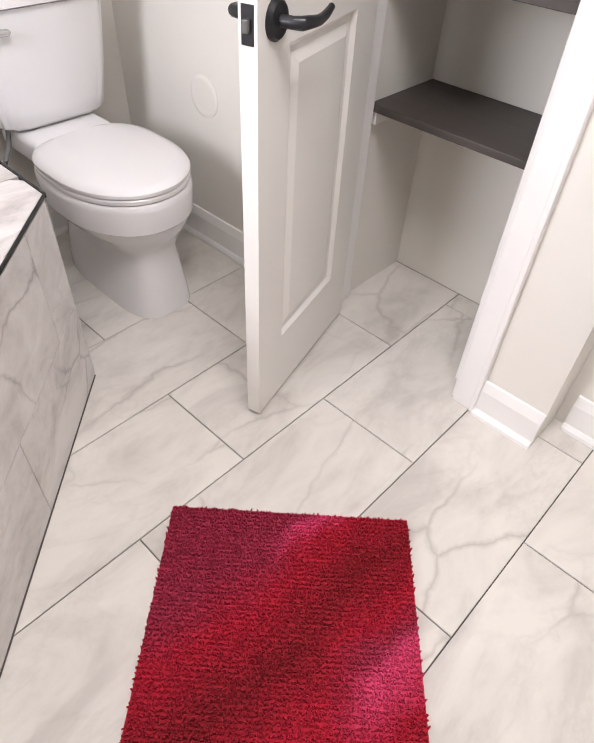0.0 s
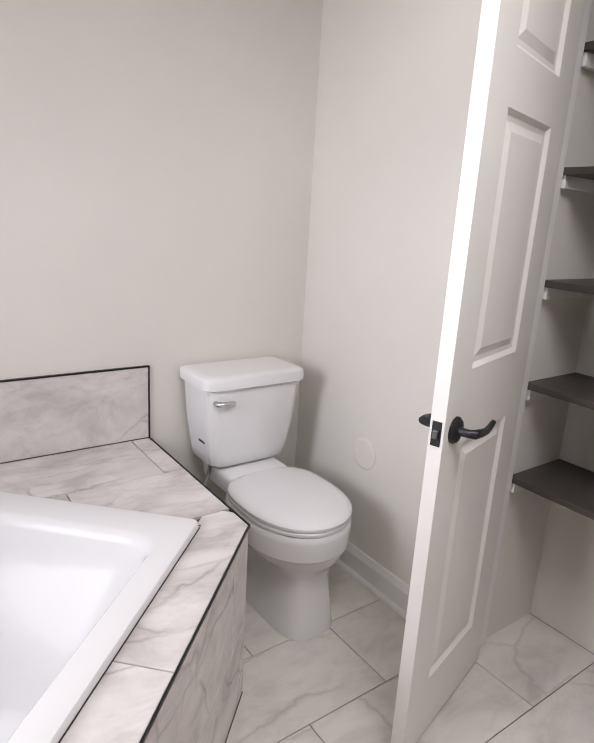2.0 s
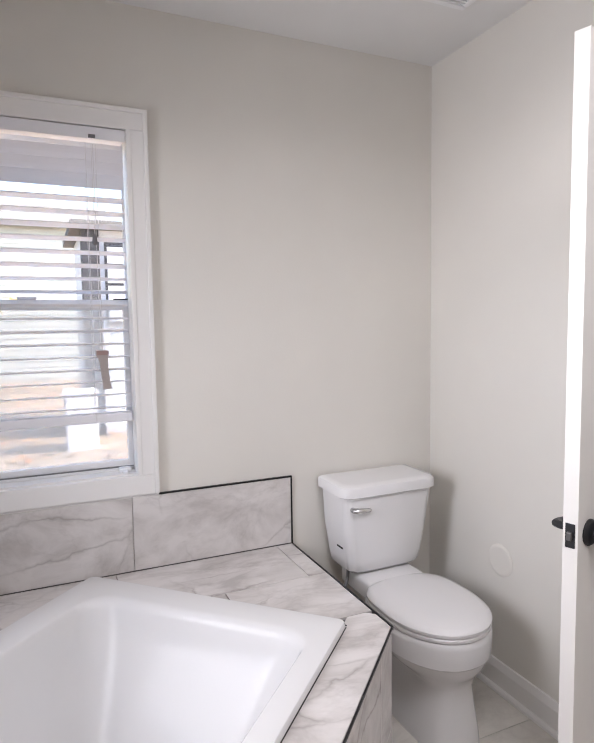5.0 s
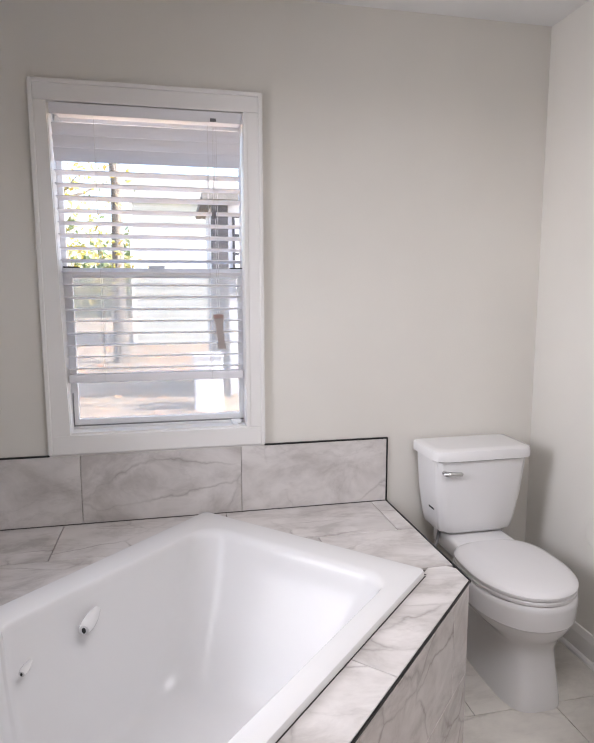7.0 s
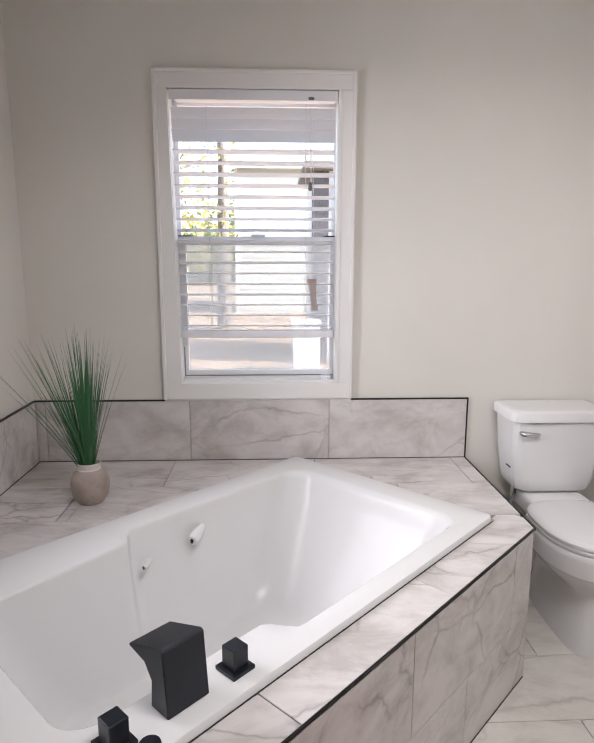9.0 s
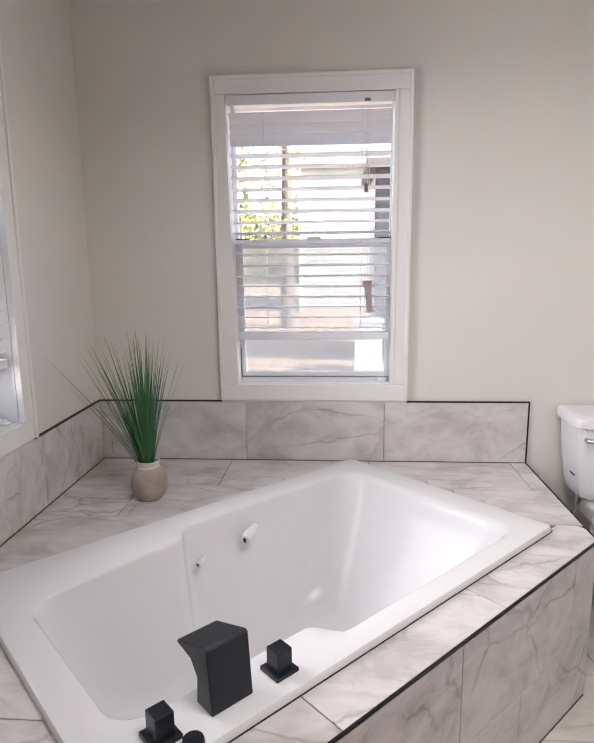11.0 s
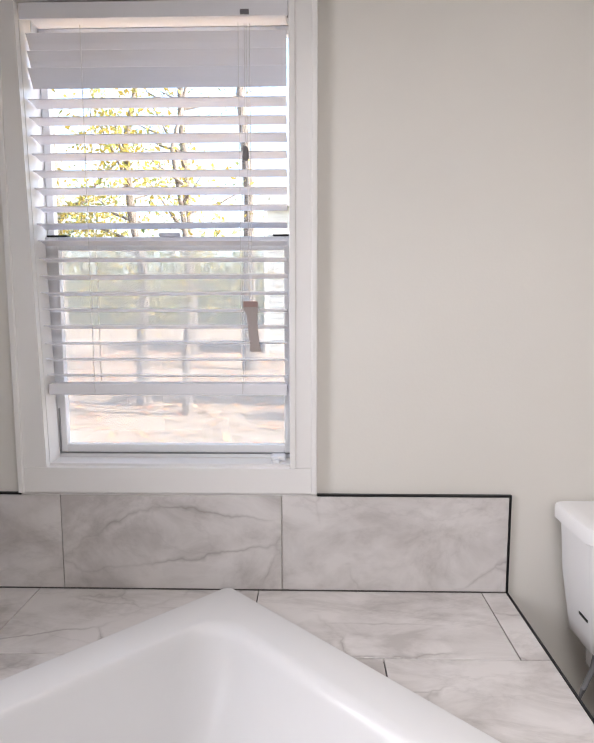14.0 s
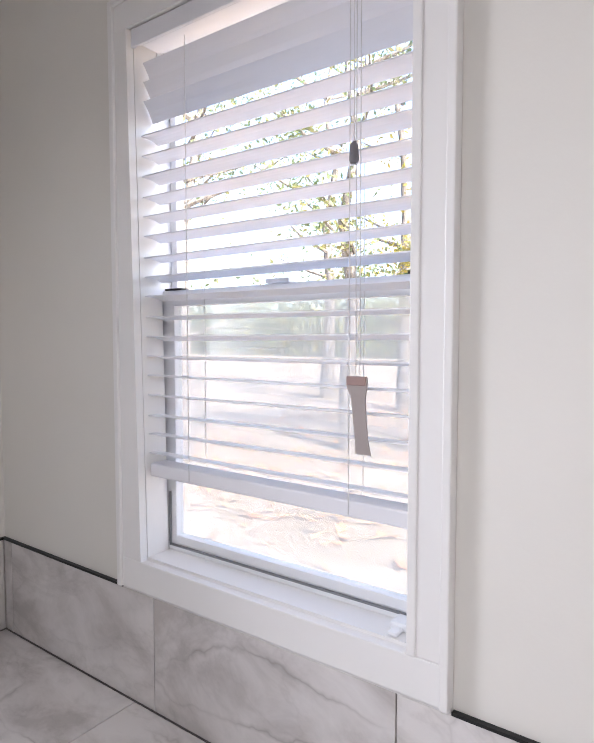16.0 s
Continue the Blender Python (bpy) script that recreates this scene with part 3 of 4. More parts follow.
# distances along the front from the outer corner
for a, b in ((0.006, 0.142), (0.142, 0.738), (0.738, 1.334), (1.334, L_D)):
    skirt_tile(a, b, 0.245, DECK - 0.010)
for a, b in ((0.006, 0.44), (0.44, 1.036), (1.036, L_D)):
    skirt_tile(a, b, 0.0, 0.245)
for a, b, z0, z1 in ((0.0, 0.11, 0.245, DECK - 0.01), (0.11, 0.716, 0.245, DECK - 0.01), (0.0, 0.40, 0.0, 0.245), (0.40, 0.716, 0.0, 0.245)):
    w, h = b - a - 0.0026, z1 - z0 - 0.0026
    ob = part("tile", boxes((-0.001, 0.007, -w / 2, w / 2, -h / 2, h / 2), bevel=0.0012), M_DECK, body)
    ob.location = (-0.008, -(a + b) / 2, (z0 + z1) / 2)

# ---- tiled splash on the two walls ----
splash = empty("backsplash", "row of marble-look wall tiles with black trim above the tub deck", "backsplash", kind="structure")
for x0, x1 in ((-1.88, -1.839), (-1.839, -1.221), (-1.221, -0.615), (-0.615, -0.003)):
    w = x1 - x0 - 0.0026
    h = SPLASH - 0.0055 - DECK
    ob = part("tile", boxes((-w / 2, w / 2, 0, 0.0085, -h / 2, h / 2), bevel=0.001), M_DECK, splash)
    ob.location = ((x0 + x1) / 2, 0, DECK + 0.001 + h / 2)
for y0, y1 in ((-0.53, 0.0), (-1.14, -0.53), (-1.75, -1.14), (-1.872, -1.75)):
    w = y1 - y0 - 0.0026
    h = SPLASH - 0.0055 - DECK
    ob = part("tile", boxes((-0.0085, 0, -w / 2, w / 2, -h / 2, h / 2), bevel=0.001), M_DECK, splash)
    ob.location = (WALL_L + 0.0085, (y0 + y1) / 2, DECK + 0.001 + h / 2)
part("trim_strip", boxes((WALL_L, -1.328, -0.002, BACK, SPLASH - 0.0045, SPLASH + 0.001), (-0.5195, 0.0015, -0.002, BACK, SPLASH - 0.0045, SPLASH + 0.001)), M_BLACK, splash, "black metal edge strip")
part("trim_strip", boxes((-0.0032, 0.0015, -0.0021, BACK, DECK, SPLASH - 0.0045)), M_BLACK, splash, "black metal edge strip")
part("trim_strip", boxes((WALL_L, WALL_L + 0.0105, -1.872, -1.385, SPLASH - 0.0045, SPLASH + 0.001), (WALL_L, WALL_L + 0.0105, -0.577, -0.003, SPLASH - 0.0045, SPLASH + 0.001)), M_BLACK, splash, "black metal edge strip")
part("caulk", boxes((-1.327, -0.521, 0.0, BACK, SPLASH - 0.0045, SPLASH + 0.004)), M_TRIM, splash)
part("caulk", boxes((WALL_L, WALL_L + 0.008, -1.384, -0.578, SPLASH - 0.0045, SPLASH + 0.004)), M_TRIM, splash)
part("joint", boxes((WALL_L + 0.009, -0.004, -0.0035, 0.0, DECK + 0.0004, DECK + 0.0030)), M_GROUT, splash, "dark joint along the deck")
part("joint", boxes((WALL_L + 0.0085, WALL_L + 0.012, -1.872, -0.004, DECK + 0.0004, DECK + 0.0030)), M_GROUT, splash, "dark joint along the deck")
part("joint", boxes((0.008, L_D, 0.009, 0.0115, 0.0002, 0.0035), m=mdiag), M_GROUT, body, "dark joint along the floor")


# ---- bathtub ----
def rounded(u0, u1, v0, v1, r, z, jog=0.0, taper=0.0):
    pts = []
    cs = ((u1 - r, v1 - r, 0), (u0 + r, v1 - r, 90), (u0 + r, v0 + r, 180), (u1 - r, v0 + r, 270))
    for k, (cu, cv, a0) in enumerate(cs):
        for i in range(13):
            a = radians(a0 + 90 * i / 12)
            pts.append((cu + r * math.cos(a), cv + r * math.sin(a)))
        nu, nv, na = cs[(k + 1) % 4]
        p = pts[-1]
        q = (nu + r * math.cos(radians(na)), nv + r * math.sin(radians(na)))
        for i in range(1, 60):
            pts.append((p[0] + (q[0] - p[0]) * i / 60, p[1] + (q[1] - p[1]) * i / 60))
    out = []
    mid = (v0 + v1) / 2
    for u, v in pts:
        s = min(1, max(0, (u + 1.505) / 0.062))
        s = s * s * (3 - 2 * s)
        far = min(1, max(0, (-1.47 - u) / 0.5))
        k = abs(v - mid) / ((v1 - v0) / 2)
        if v > mid:
            v += k * (jog * (s - 1) - taper * far)
        else:
            v -= k * jog * (s - 1) * 1.1
        x, y = uv(u, v)
        out.append((x, y, z))
    return out


def bathtub():
    tub = empty("bathtub", "white acrylic drop-in whirlpool bathtub set across the corner", "bathtub")
    rim = DECK + 0.022
    loops = [rounded(TU0, TU1, TV0, TV1, 0.022, DECK + 0.001), rounded(TU0, TU1, TV0, TV1, 0.022, rim - 0.008),
             rounded(TU0 + 0.003, TU1 - 0.003, TV0 + 0.003, TV1 - 0.003, 0.020, rim - 0.002), rounded(TU0 + 0.010, TU1 - 0.010, TV0 + 0.010, TV1 - 0.010, 0.018, rim)]
    a = (-1.975, -0.662, -0.315, 0.418)
    b = (-1.80, -1.02, -0.20, 0.29)
    lv = [(-0.05, rim, 0.085), (-0.025, rim - 0.0012, 0.088), (0.0, rim - 0.0045, 0.092), (0.022, rim - 0.012, 0.096), (0.042, rim - 0.025, 0.10), (0.07, 0.510, 0.105), (0.15, 0.457, 0.115),
          (0.30, 0.38, 0.12), (0.48, 0.29, 0.13), (0.64, 0.21, 0.14), (0.76, 0.165, 0.15), (0.88, 0.143, 0.155), (1.0, 0.135, 0.16), (1.35, 0.130, 0.16)]
    for f, z, r in lv:
        w = [p + (q - p) * f for p, q in zip(a, b)]
        fade = max(0.0, 1 - max(0, f) * 1.0)
        loops.append(rounded(w[0], w[1], w[2], w[3], r, z, 0.062 * fade + 0.004, 0.055 * fade))
    bm = lofted(loops, close_start=False)
    part("shell", bm, M_TUB, tub, "", True)
    # whirlpool jets, sculpted into the far side
    for (u, v, z, s) in ((-1.235, 0.362, 0.482, 0.8), (-1.435, 0.352, 0.462, 0.42)):
        j = rod([(*uv(u + 0.070 * s, v + 0.034 * s), z + 0.018 * s), (*uv(u + 0.03 * s, v + 0.012 * s), z + 0.010 * s), (*uv(u, v), z), (*uv(u - 0.02 * s, v - 0.010 * s), z - 0.004 * s)],
                [0.014 * s, 0.024 * s, 0.025 * s, 0.020 * s], 20)
        jet = part("jet_boss", j, M_TUB, tub, "", True)
        # near-black disc paints the shade inside the nozzle's hole
        k = turned([(0.0, 0), (0.014, 0), (0.014, 0.003), (0.0, 0.003)], 20)
        k.transform(Matrix.Translation((*uv(u - 0.0205 * s, v - 0.0105 * s), z - 0.004 * s)) @ Matrix.Rotation(radians(45), 4, "Z") @ pose(0, 0, 0, 0, -97, 26) @ Matrix.Diagonal((0.8 * s, 0.5 * s, s, 1)))
        part("nozzle", k, M_SHADOWGAP, jet, "dark disc for the jet nozzle's shaded hole")
    k = turned([(0.0, 0.0), (0.03, 0.0), (0.03, 0.003), (0.02, 0.005), (0.0, 0.004)], 24, (*uv(-1.7, 0.05), 0.131))
    part("drain", k, M_CHROME, tub, "chrome drain", True)
    part("seal", boxes((0, TU1 - TU0 - 0.02, -0.0022, 0.0, DECK + 0.0005, DECK + 0.0025), m=Matrix.Translation((*uv(TU1 - 0.01, TV0), 0)) @ Matrix.Rotation(radians(-135), 4, "Z") @ Matrix.Diagonal((1, -1, 1, 1))), M_SHADOWGAP, tub, "dark seam along the rim")
    part("seal", boxes((0, 0.0016, 0, TV1 - TV0, DECK + 0.0005, DECK + 0.0025), m=Matrix.Translation((*uv(TU1, TV0), 0)) @ Matrix.Rotation(radians(45), 4, "Z")), M_SHADOWGAP, tub, "dark seam along the rim")
    return tub


bathtub()
RIM = DECK + 0.022


def roman_faucet():
    f = empty("bath_faucet", "matte black waterfall bath spout on the tub rim", "faucet")
    # profile in (v, z), swept along u
    prof = [(-0.333, 0), (-0.277, 0), (-0.285, 0.058), (-0.262, 0.088), (-0.208, 0.096), (-0.208, 0.101), (-0.314, 0.137), (-0.321, 0.133)]
    bm = lofted([[(*uv(u, v), RIM + z) for v, z in prof] for u in (-1.825, -1.728)])
    bmesh.ops.bevel(bm, geom=bm.edges[:], offset=0.0016, segments=2, affect="EDGES")
    part("spout", bm, M_FAUCET, f)
    return f


roman_faucet()


def faucet_handle(u, v):
    h = empty("faucet_handle", "square matte black faucet handle on the tub rim", "faucet handle", "faucet handles")
    m = Matrix.Translation((*uv(u, v), RIM)) @ Matrix.Rotation(radians(45), 4, "Z")
    part("plate", boxes((-0.0295, 0.0295, -0.0295, 0.0295, 0, 0.009), bevel=0.0012, m=m), M_FAUCET, h)
    part("knob", boxes((-0.0195, 0.0195, -0.0195, 0.0195, 0.009, 0.056), bevel=0.002, m=m), M_FAUCET, h)


faucet_handle(-1.646, -0.316)
faucet_handle(-1.920, -0.308)
hs = empty("hand_shower", "black hand shower with chrome collar in its rim holder", "hand shower")
cu = (*uv(-1.893, -0.378), RIM - 0.02)
part("collar", turned([(0, 0), (0.027, 0), (0.027, 0.008), (0.021, 0.014), (0.0, 0.014)], 24, cu), M_CHROME, hs, "chrome collar", True)
part("handle", turned([(0, 0.014), (0.016, 0.014), (0.018, 0.03), (0.021, 0.040), (0.019, 0.048), (0.0, 0.050)], 24, cu), M_FAUCET, hs, "", True)


# ---- window ----
def build_window():
    w = empty("window_1", "white vinyl double-hung window with painted casing", "window", kind="structure")
    x0, x1, z0, z1 = WIN
    ox0, ox1, oz0, oz1 = -1.327, -0.521, 0.823, 2.147
    y = BACK
    def c(name, *rows):
        part(name, boxes(*rows, bevel=0.0025), M_TRIM, w)

    def leaning(x_out, foot, head, y0, y1, za, zb):
        """A board with an upright outer edge whose inner edge leans outwards to the head."""
        return lofted([[(x_out, y0, z), (e, y0, z), (e, y1, z), (x_out, y1, z)] for z, e in ((za, foot), (zb, head))])
    lean = -0.024
    za, zb = oz0 + 0.07, oz1 - 0.07
    bm = leaning(ox0, x0 + 0.004, x0 + 0.004 + lean, y - 0.019, y, za, zb)
    merge(bm, boxes((ox0 - 0.001, ox0 + 0.014, y - 0.026, y, oz0, oz1), bevel=0.0025))
    part("side_casing", bm, M_TRIM, w)
    c("side_casing", (x1 - 0.004, ox1, y - 0.019, y, za, zb), (ox1 - 0.014, ox1 + 0.001, y - 0.026, y, oz0, oz1), (x1 - 0.0045, x1 + 0.012, y - 0.022, y, za, zb))
    c("head_casing", (ox0 + 0.013, ox1 - 0.013, y - 0.0192, y, zb, oz1 - 0.012), (ox0 + 0.013, ox1 - 0.013, y - 0.026, y, oz1 - 0.014, oz1 + 0.001))
    c("sill_casing", (ox0 + 0.013, ox1 - 0.013, y - 0.0192, y, oz0, za), (x0, x1, y - 0.001, y + 0.05, za - 0.004, za + 0.0005))
    # reveal lining
    d = 0.068
    bm = leaning(x0 - 0.044, x0 + 0.005, x0 + 0.005 + lean, y + 0.001, y + d - 0.004, z0, z1)
    merge(bm, boxes((x1 - 0.005, x1 + 0.044, y + 0.001, y + d - 0.004, z0, z1), (x0 - 0.02, x1 - 0.005, y + 0.001, y + THICK, z1 - 0.006, z1), (x0 + 0.005, x1 - 0.005, y + 0.001, y + THICK, z0, z0 + 0.006)))
    part("reveal", bm, M_TRIM, w)
    b0, b1 = z0 + 0.006, z1 - 0.006
    fy = y + d
    f0, f1 = x0 - 0.044, x1 + 0.044
    part("vinyl_frame", boxes((f0, x0 - 0.018, fy, fy + 0.065, b0, b1), (x1 + 0.012, f1, fy, fy + 0.065, b0, b1),
                              (x0 - 0.018, x1 + 0.012, fy, fy + 0.065, b1 - 0.008, b1), (x0 - 0.018, x1 + 0.012, fy, fy + 0.065, b0, b0 + 0.010), bevel=0.0015), M_VINYL, w)
    # solid grey strips paint the shade in the sash's bottom and side gaps
    part("track_shade", boxes((x0 + 0.006, x1 - 0.006, fy - 0.001, fy + 0.003, b0 + 0.0105, b0 + 0.0145), (x0 + 0.0055, x0 + 0.0085, fy - 0.002, fy + 0.003, b0 + 0.01, b0 + 0.14)), M_HOSE, w, "dark strips for the shade in the gap under the sash")

    def sash(name, sy, e0, e1, g0, g1, s0, s1, bot, top):
        fr = part(name, boxes((e0, g0, sy, sy + 0.024, s0, s1), (g1, e1, sy, sy + 0.024, s0, s1),
                              (g0, g1, sy, sy + 0.024, s0, s0 + bot), (g0, g1, sy, sy + 0.024, s1 - top, s1), bevel=0.002), M_VINYL, w)
        g = part("pane", boxes((g0 - 0.002, g1 + 0.002, sy + 0.010, sy + 0.014, s0 + bot - 0.002, s1 - top + 0.002)), M_GLASS, fr)
        g.visible_shadow = False
    sash("lower_sash", fy + 0.004, x0 - 0.016, x1 + 0.010, x0 + 0.024, x1 - 0.022, b0 + 0.014, 1.512, 0.022, 0.036)
    # added sheet outside the lower sash, only to whiten the view with haze
    haze = part("haze_sheet", boxes((x0 - 0.016, x1 + 0.010, fy + 0.060, fy + 0.061, b0 + 0.02, 1.50)), M_HAZE, w, "pale sheet that hazes the lower pane")
    haze.visible_shadow = False
    sash("upper_sash", fy + 0.033, x0 - 0.016, x1 + 0.010, x0 + 0.004, x1 - 0.008, 1.480, b1 - 0.010, 0.032, 0.022)
    a0, a1 = x0 - 0.016, x1 + 0.010
    part("sash_lock", boxes((-0.95, -0.89, fy - 0.006, fy + 0.02, 1.512, 1.522), bevel=0.003), M_VINYL, w)
    for e0, e1 in ((a0 + 0.010, a0 + 0.066), (a1 - 0.062, a1 - 0.008)):
        part("tilt_latch", boxes((e0, e1, fy + 0.003, fy + 0.024, 1.5125, 1.517), bevel=0.001), M_SHADOWGAP, w, "black tilt latch")
    part("sill_clip", boxes((-0.647, -0.607, y + 0.03, y + 0.066, z0 + 0.006, z0 + 0.020), (-0.64, -0.622, y + 0.005, y + 0.05, z0 + 0.006, z0 + 0.014), bevel=0.003), M_VINYL, w, "white plastic clip on the sill")
    return w


window = build_window()
# the same window in the wall beside the tub, seen at its casing's edge
west = Matrix.Translation((WALL_L + BACK, WEST_SHIFT, 0)) @ Matrix.Rotation(radians(90), 4, "Z")
window_2 = copy_thing(window, west)
window_2.name = "window_2"


def blinds():
    b = empty("window_blind", "white slatted blind half lowered, top slats tilted shut", "blind")
    x0, x1 = WIN[0] + 0.008, WIN[1] - 0.012

    def left(z):
        return x0 - 0.022 * (z - WIN[2]) / (WIN[3] - WIN[2])
    yc = 0.044
    part("valance", boxes((x0 - 0.020, x1 + 0.006, BACK - 0.012, BACK - 0.004, 2.036, 2.0745), bevel=0.002), M_BLIND, b)
    part("headrail", boxes((x0, x1, BACK, 0.06, 2.040, 2.070), bevel=0.002), M_BLIND, b)
    part("tilt_gear", boxes((-0.712, -0.690, BACK - 0.018, BACK - 0.012, 2.038, 2.049), bevel=0.001), M_TASSEL, b, "dark cord lock")

    def slat(z, tilt, y=yc, drop=0.0):
        arc = [(-0.025, -0.0012), (-0.012, 0.0006), (0.0, 0.0013), (0.012, 0.0006), (0.025, -0.0012)]
        ring = arc + [(p, q - 0.0028) for p, q in arc[::-1]]
        ca, sa = math.cos(radians(tilt)), math.sin(radians(tilt))
        bm = lofted([[(x, y + p * ca - q * sa, z + dz + p * sa + q * ca) for p, q in ring] for x, dz in ((left(z), drop), (x1, -drop))])
        part("slat", bm, M_BLIND, b)
    for z, t in ((1.996, -60), (1.954, -60), (1.912, -58)):
        slat(z, t)
    for i in range(17):
        z = 1.851 - 0.0446 * i
        slat(z, -8 + 2.0 * math.sin(i * 2.3), yc, 0.0012 * math.sin(i * 1.7))
    part("bottom_rail", boxes((left(1.1), x1, yc - 0.024, yc + 0.024, 1.085, 1.116), bevel=0.004), M_BLIND, b)
    for x in (-1.12, -0.72):
        for y in (yc - 0.026, yc + 0.026):
            part("ladder_cord", rod([(x, y, 1.09), (x, y, 2.03)], 0.0009, 6), M_CORD, b)
    for x, z in ((-0.703, 1.725), (-0.690, 1.34), (-0.698, 1.34)):
        part("lift_cord", rod([(x, BACK - 0.004, z), (x, BACK - 0.006, 2.02)], 0.0009, 6), M_CORD, b)
    part("tassel", turned([(0, 0), (0.006, 0.0), (0.0085, 0.006), (0.007, 0.03), (0.003, 0.036), (0, 0.036)], 16, (-0.703, BACK - 0.005, 1.692)), M_TASSEL, b, "small grey tassel", True)
    bm = lofted([[(-0.694 + dx - hw, BACK - 0.007, z), (-0.694 + dx + hw, BACK - 0.009, z), (-0.694 + dx + hw, BACK - 0.006, z), (-0.694 + dx - hw, BACK - 0.004, z)]
                 for z, dx, hw in ((1.335, 0.0, 0.021), (1.318, 0.0, 0.020), (1.30, 0.003, 0.014), (1.26, 0.006, 0.013), (1.225, 0.010, 0.013), (1.205, 0.013, 0.015))])
    tg = part("tag", bm, M_TAG, b, "brown paper tag on the cord")
    part("tag_head", boxes((-0.713, -0.676, BACK - 0.0105, BACK - 0.0035, 1.322, 1.337), bevel=0.001), M_TAGTOP, tg)
    return b


blind = blinds()
copy_thing(blind, west)


# ---- toilet ----
def oval(cx, cy, hw, front, back, z, n=48, sq=2.2, sqb=3.2):
    pts = []
    for k in range(n):
        a = 2 * math.pi * k / n
        c, s = math.cos(a), math.sin(a)
        e = sq if s < 0 else sqb
        px = math.copysign(abs(c) ** (2 / e), c) * hw
        py = math.copysign(abs(s) ** (2 / e), s) * (front if s < 0 else back)
        pts.append((cx + px, cy + py, z))
    return pts


def toilet():
    t = empty("toilet", "white two-piece toilet with closed round lid", "toilet", at=(0, 0, 0))
    cx = 0.328
    # tank, tapered, with chamfered front corners
    def ring(z, hw, y0, y1, ch):
        return [(cx - hw, y1, z), (cx - hw, y0 + ch, z), (cx - hw + ch * 0.35, y0 + ch * 0.35, z), (cx - hw + ch * 1.15, y0, z),
                (cx + hw - ch * 1.15, y0, z), (cx + hw - ch * 0.35, y0 + ch * 0.35, z), (cx + hw, y0 + ch, z), (cx + hw, y1, z)]
    rows = [(0.442, 0.125, -0.150, 0.03), (0.447, 0.150, -0.172, 0.034), (0.460, 0.165, -0.185, 0.036), (0.50, 0.173, -0.192, 0.036), (0.62, 0.189, -0.202, 0.036), (0.757, 0.203, -0.212, 0.036)]
    bm = lofted([ring(z, hw, y0, -0.015, ch) for z, hw, y0, ch in rows])
    vert = [e for e in bm.edges if abs(e.verts[0].co.z - e.verts[1].co.z) > 0.004]
    bmesh.ops.bevel(bm, geom=vert, offset=0.010, segments=3, affect="EDGES")
    part("tank", bm, M_CHINA, t, "", True)
    lid = lofted([ring(z, hw, y0, -0.008, ch) for z, hw, y0, ch in ((0.760, 0.204, -0.214, 0.036), (0.762, 0.211, -0.224, 0.040), (0.764, 0.214, -0.227, 0.041), (0.794, 0.215, -0.228, 0.041), (0.802, 0.212, -0.225, 0.041), (0.806, 0.205, -0.217, 0.040), (0.808, 0.18, -0.19, 0.036))])
    part("tank_lid", lid, M_CHINA, t, "", True)
    # flush lever on the front face
    hx, hz = 0.160, 0.716
    fl = rod([(hx, -0.205, hz), (hx, -0.222, hz), (hx + 0.01, -0.230, hz), (hx + 0.03, -0.231, hz - 0.001), (hx + 0.062, -0.229, hz - 0.002), (hx + 0.068, -0.228, hz - 0.002)], [0.010, 0.010, 0.011, 0.010, 0.008, 0.003], 14)
    part("flush_lever", fl, M_CHROME, t, "chrome flush lever", True)
    part("badge", boxes((0.1455, 0.1475, -0.150, -0.105, 0.546, 0.552), m=None), M_SHADOWGAP, t, "small dark mark on the tank")
    # bowl and pedestal
    by = -0.45
    prof = [  # z, half width, front reach, back reach, centre y
        (0.0, 0.110, 0.203, 0.30, -0.445), (0.012, 0.110, 0.203, 0.30, -0.445), (0.05, 0.106, 0.199, 0.30, -0.445), (0.14, 0.095, 0.190, 0.28, -0.44),
        (0.205, 0.090, 0.184, 0.27, -0.44), (0.228, 0.100, 0.192, 0.26, -0.44), (0.252, 0.132, 0.212, 0.25, -0.44), (0.278, 0.157, 0.226, 0.24, -0.445),
        (0.302, 0.169, 0.230, 0.23, -0.447), (0.306, 0.171, 0.231, 0.23, -0.447), (0.312, 0.180, 0.237, 0.23, -0.447), (0.375, 0.185, 0.241, 0.23, -0.447), (0.392, 0.183, 0.239, 0.23, -0.447), (0.398, 0.178, 0.234, 0.228, -0.447)]
    bm = lofted([oval(cx, y, hw, fr, bk, z, sq=2.15 if z > 0.25 else 3.4) for z, hw, fr, bk, y in prof])
    part("bowl", bm, M_CHINA, t, "", True)
    bm = bmesh.new()
    box(bm, cx - 0.13, cx + 0.13, -0.26, -0.03, 0.36, 0.44, bevel=0.02, segments=3)
    part("tank_platform", bm, M_CHINA, t, "", True)
    seat = lofted([oval(cx, -0.447, hw, fr, 0.20, z, sq=2.1, sqb=3.6) for z, hw, fr in ((0.399, 0.176, 0.230), (0.402, 0.183, 0.238), (0.412, 0.184, 0.239), (0.416, 0.180, 0.235))])
    part("seat", seat, M_SEAT, t, "", True)
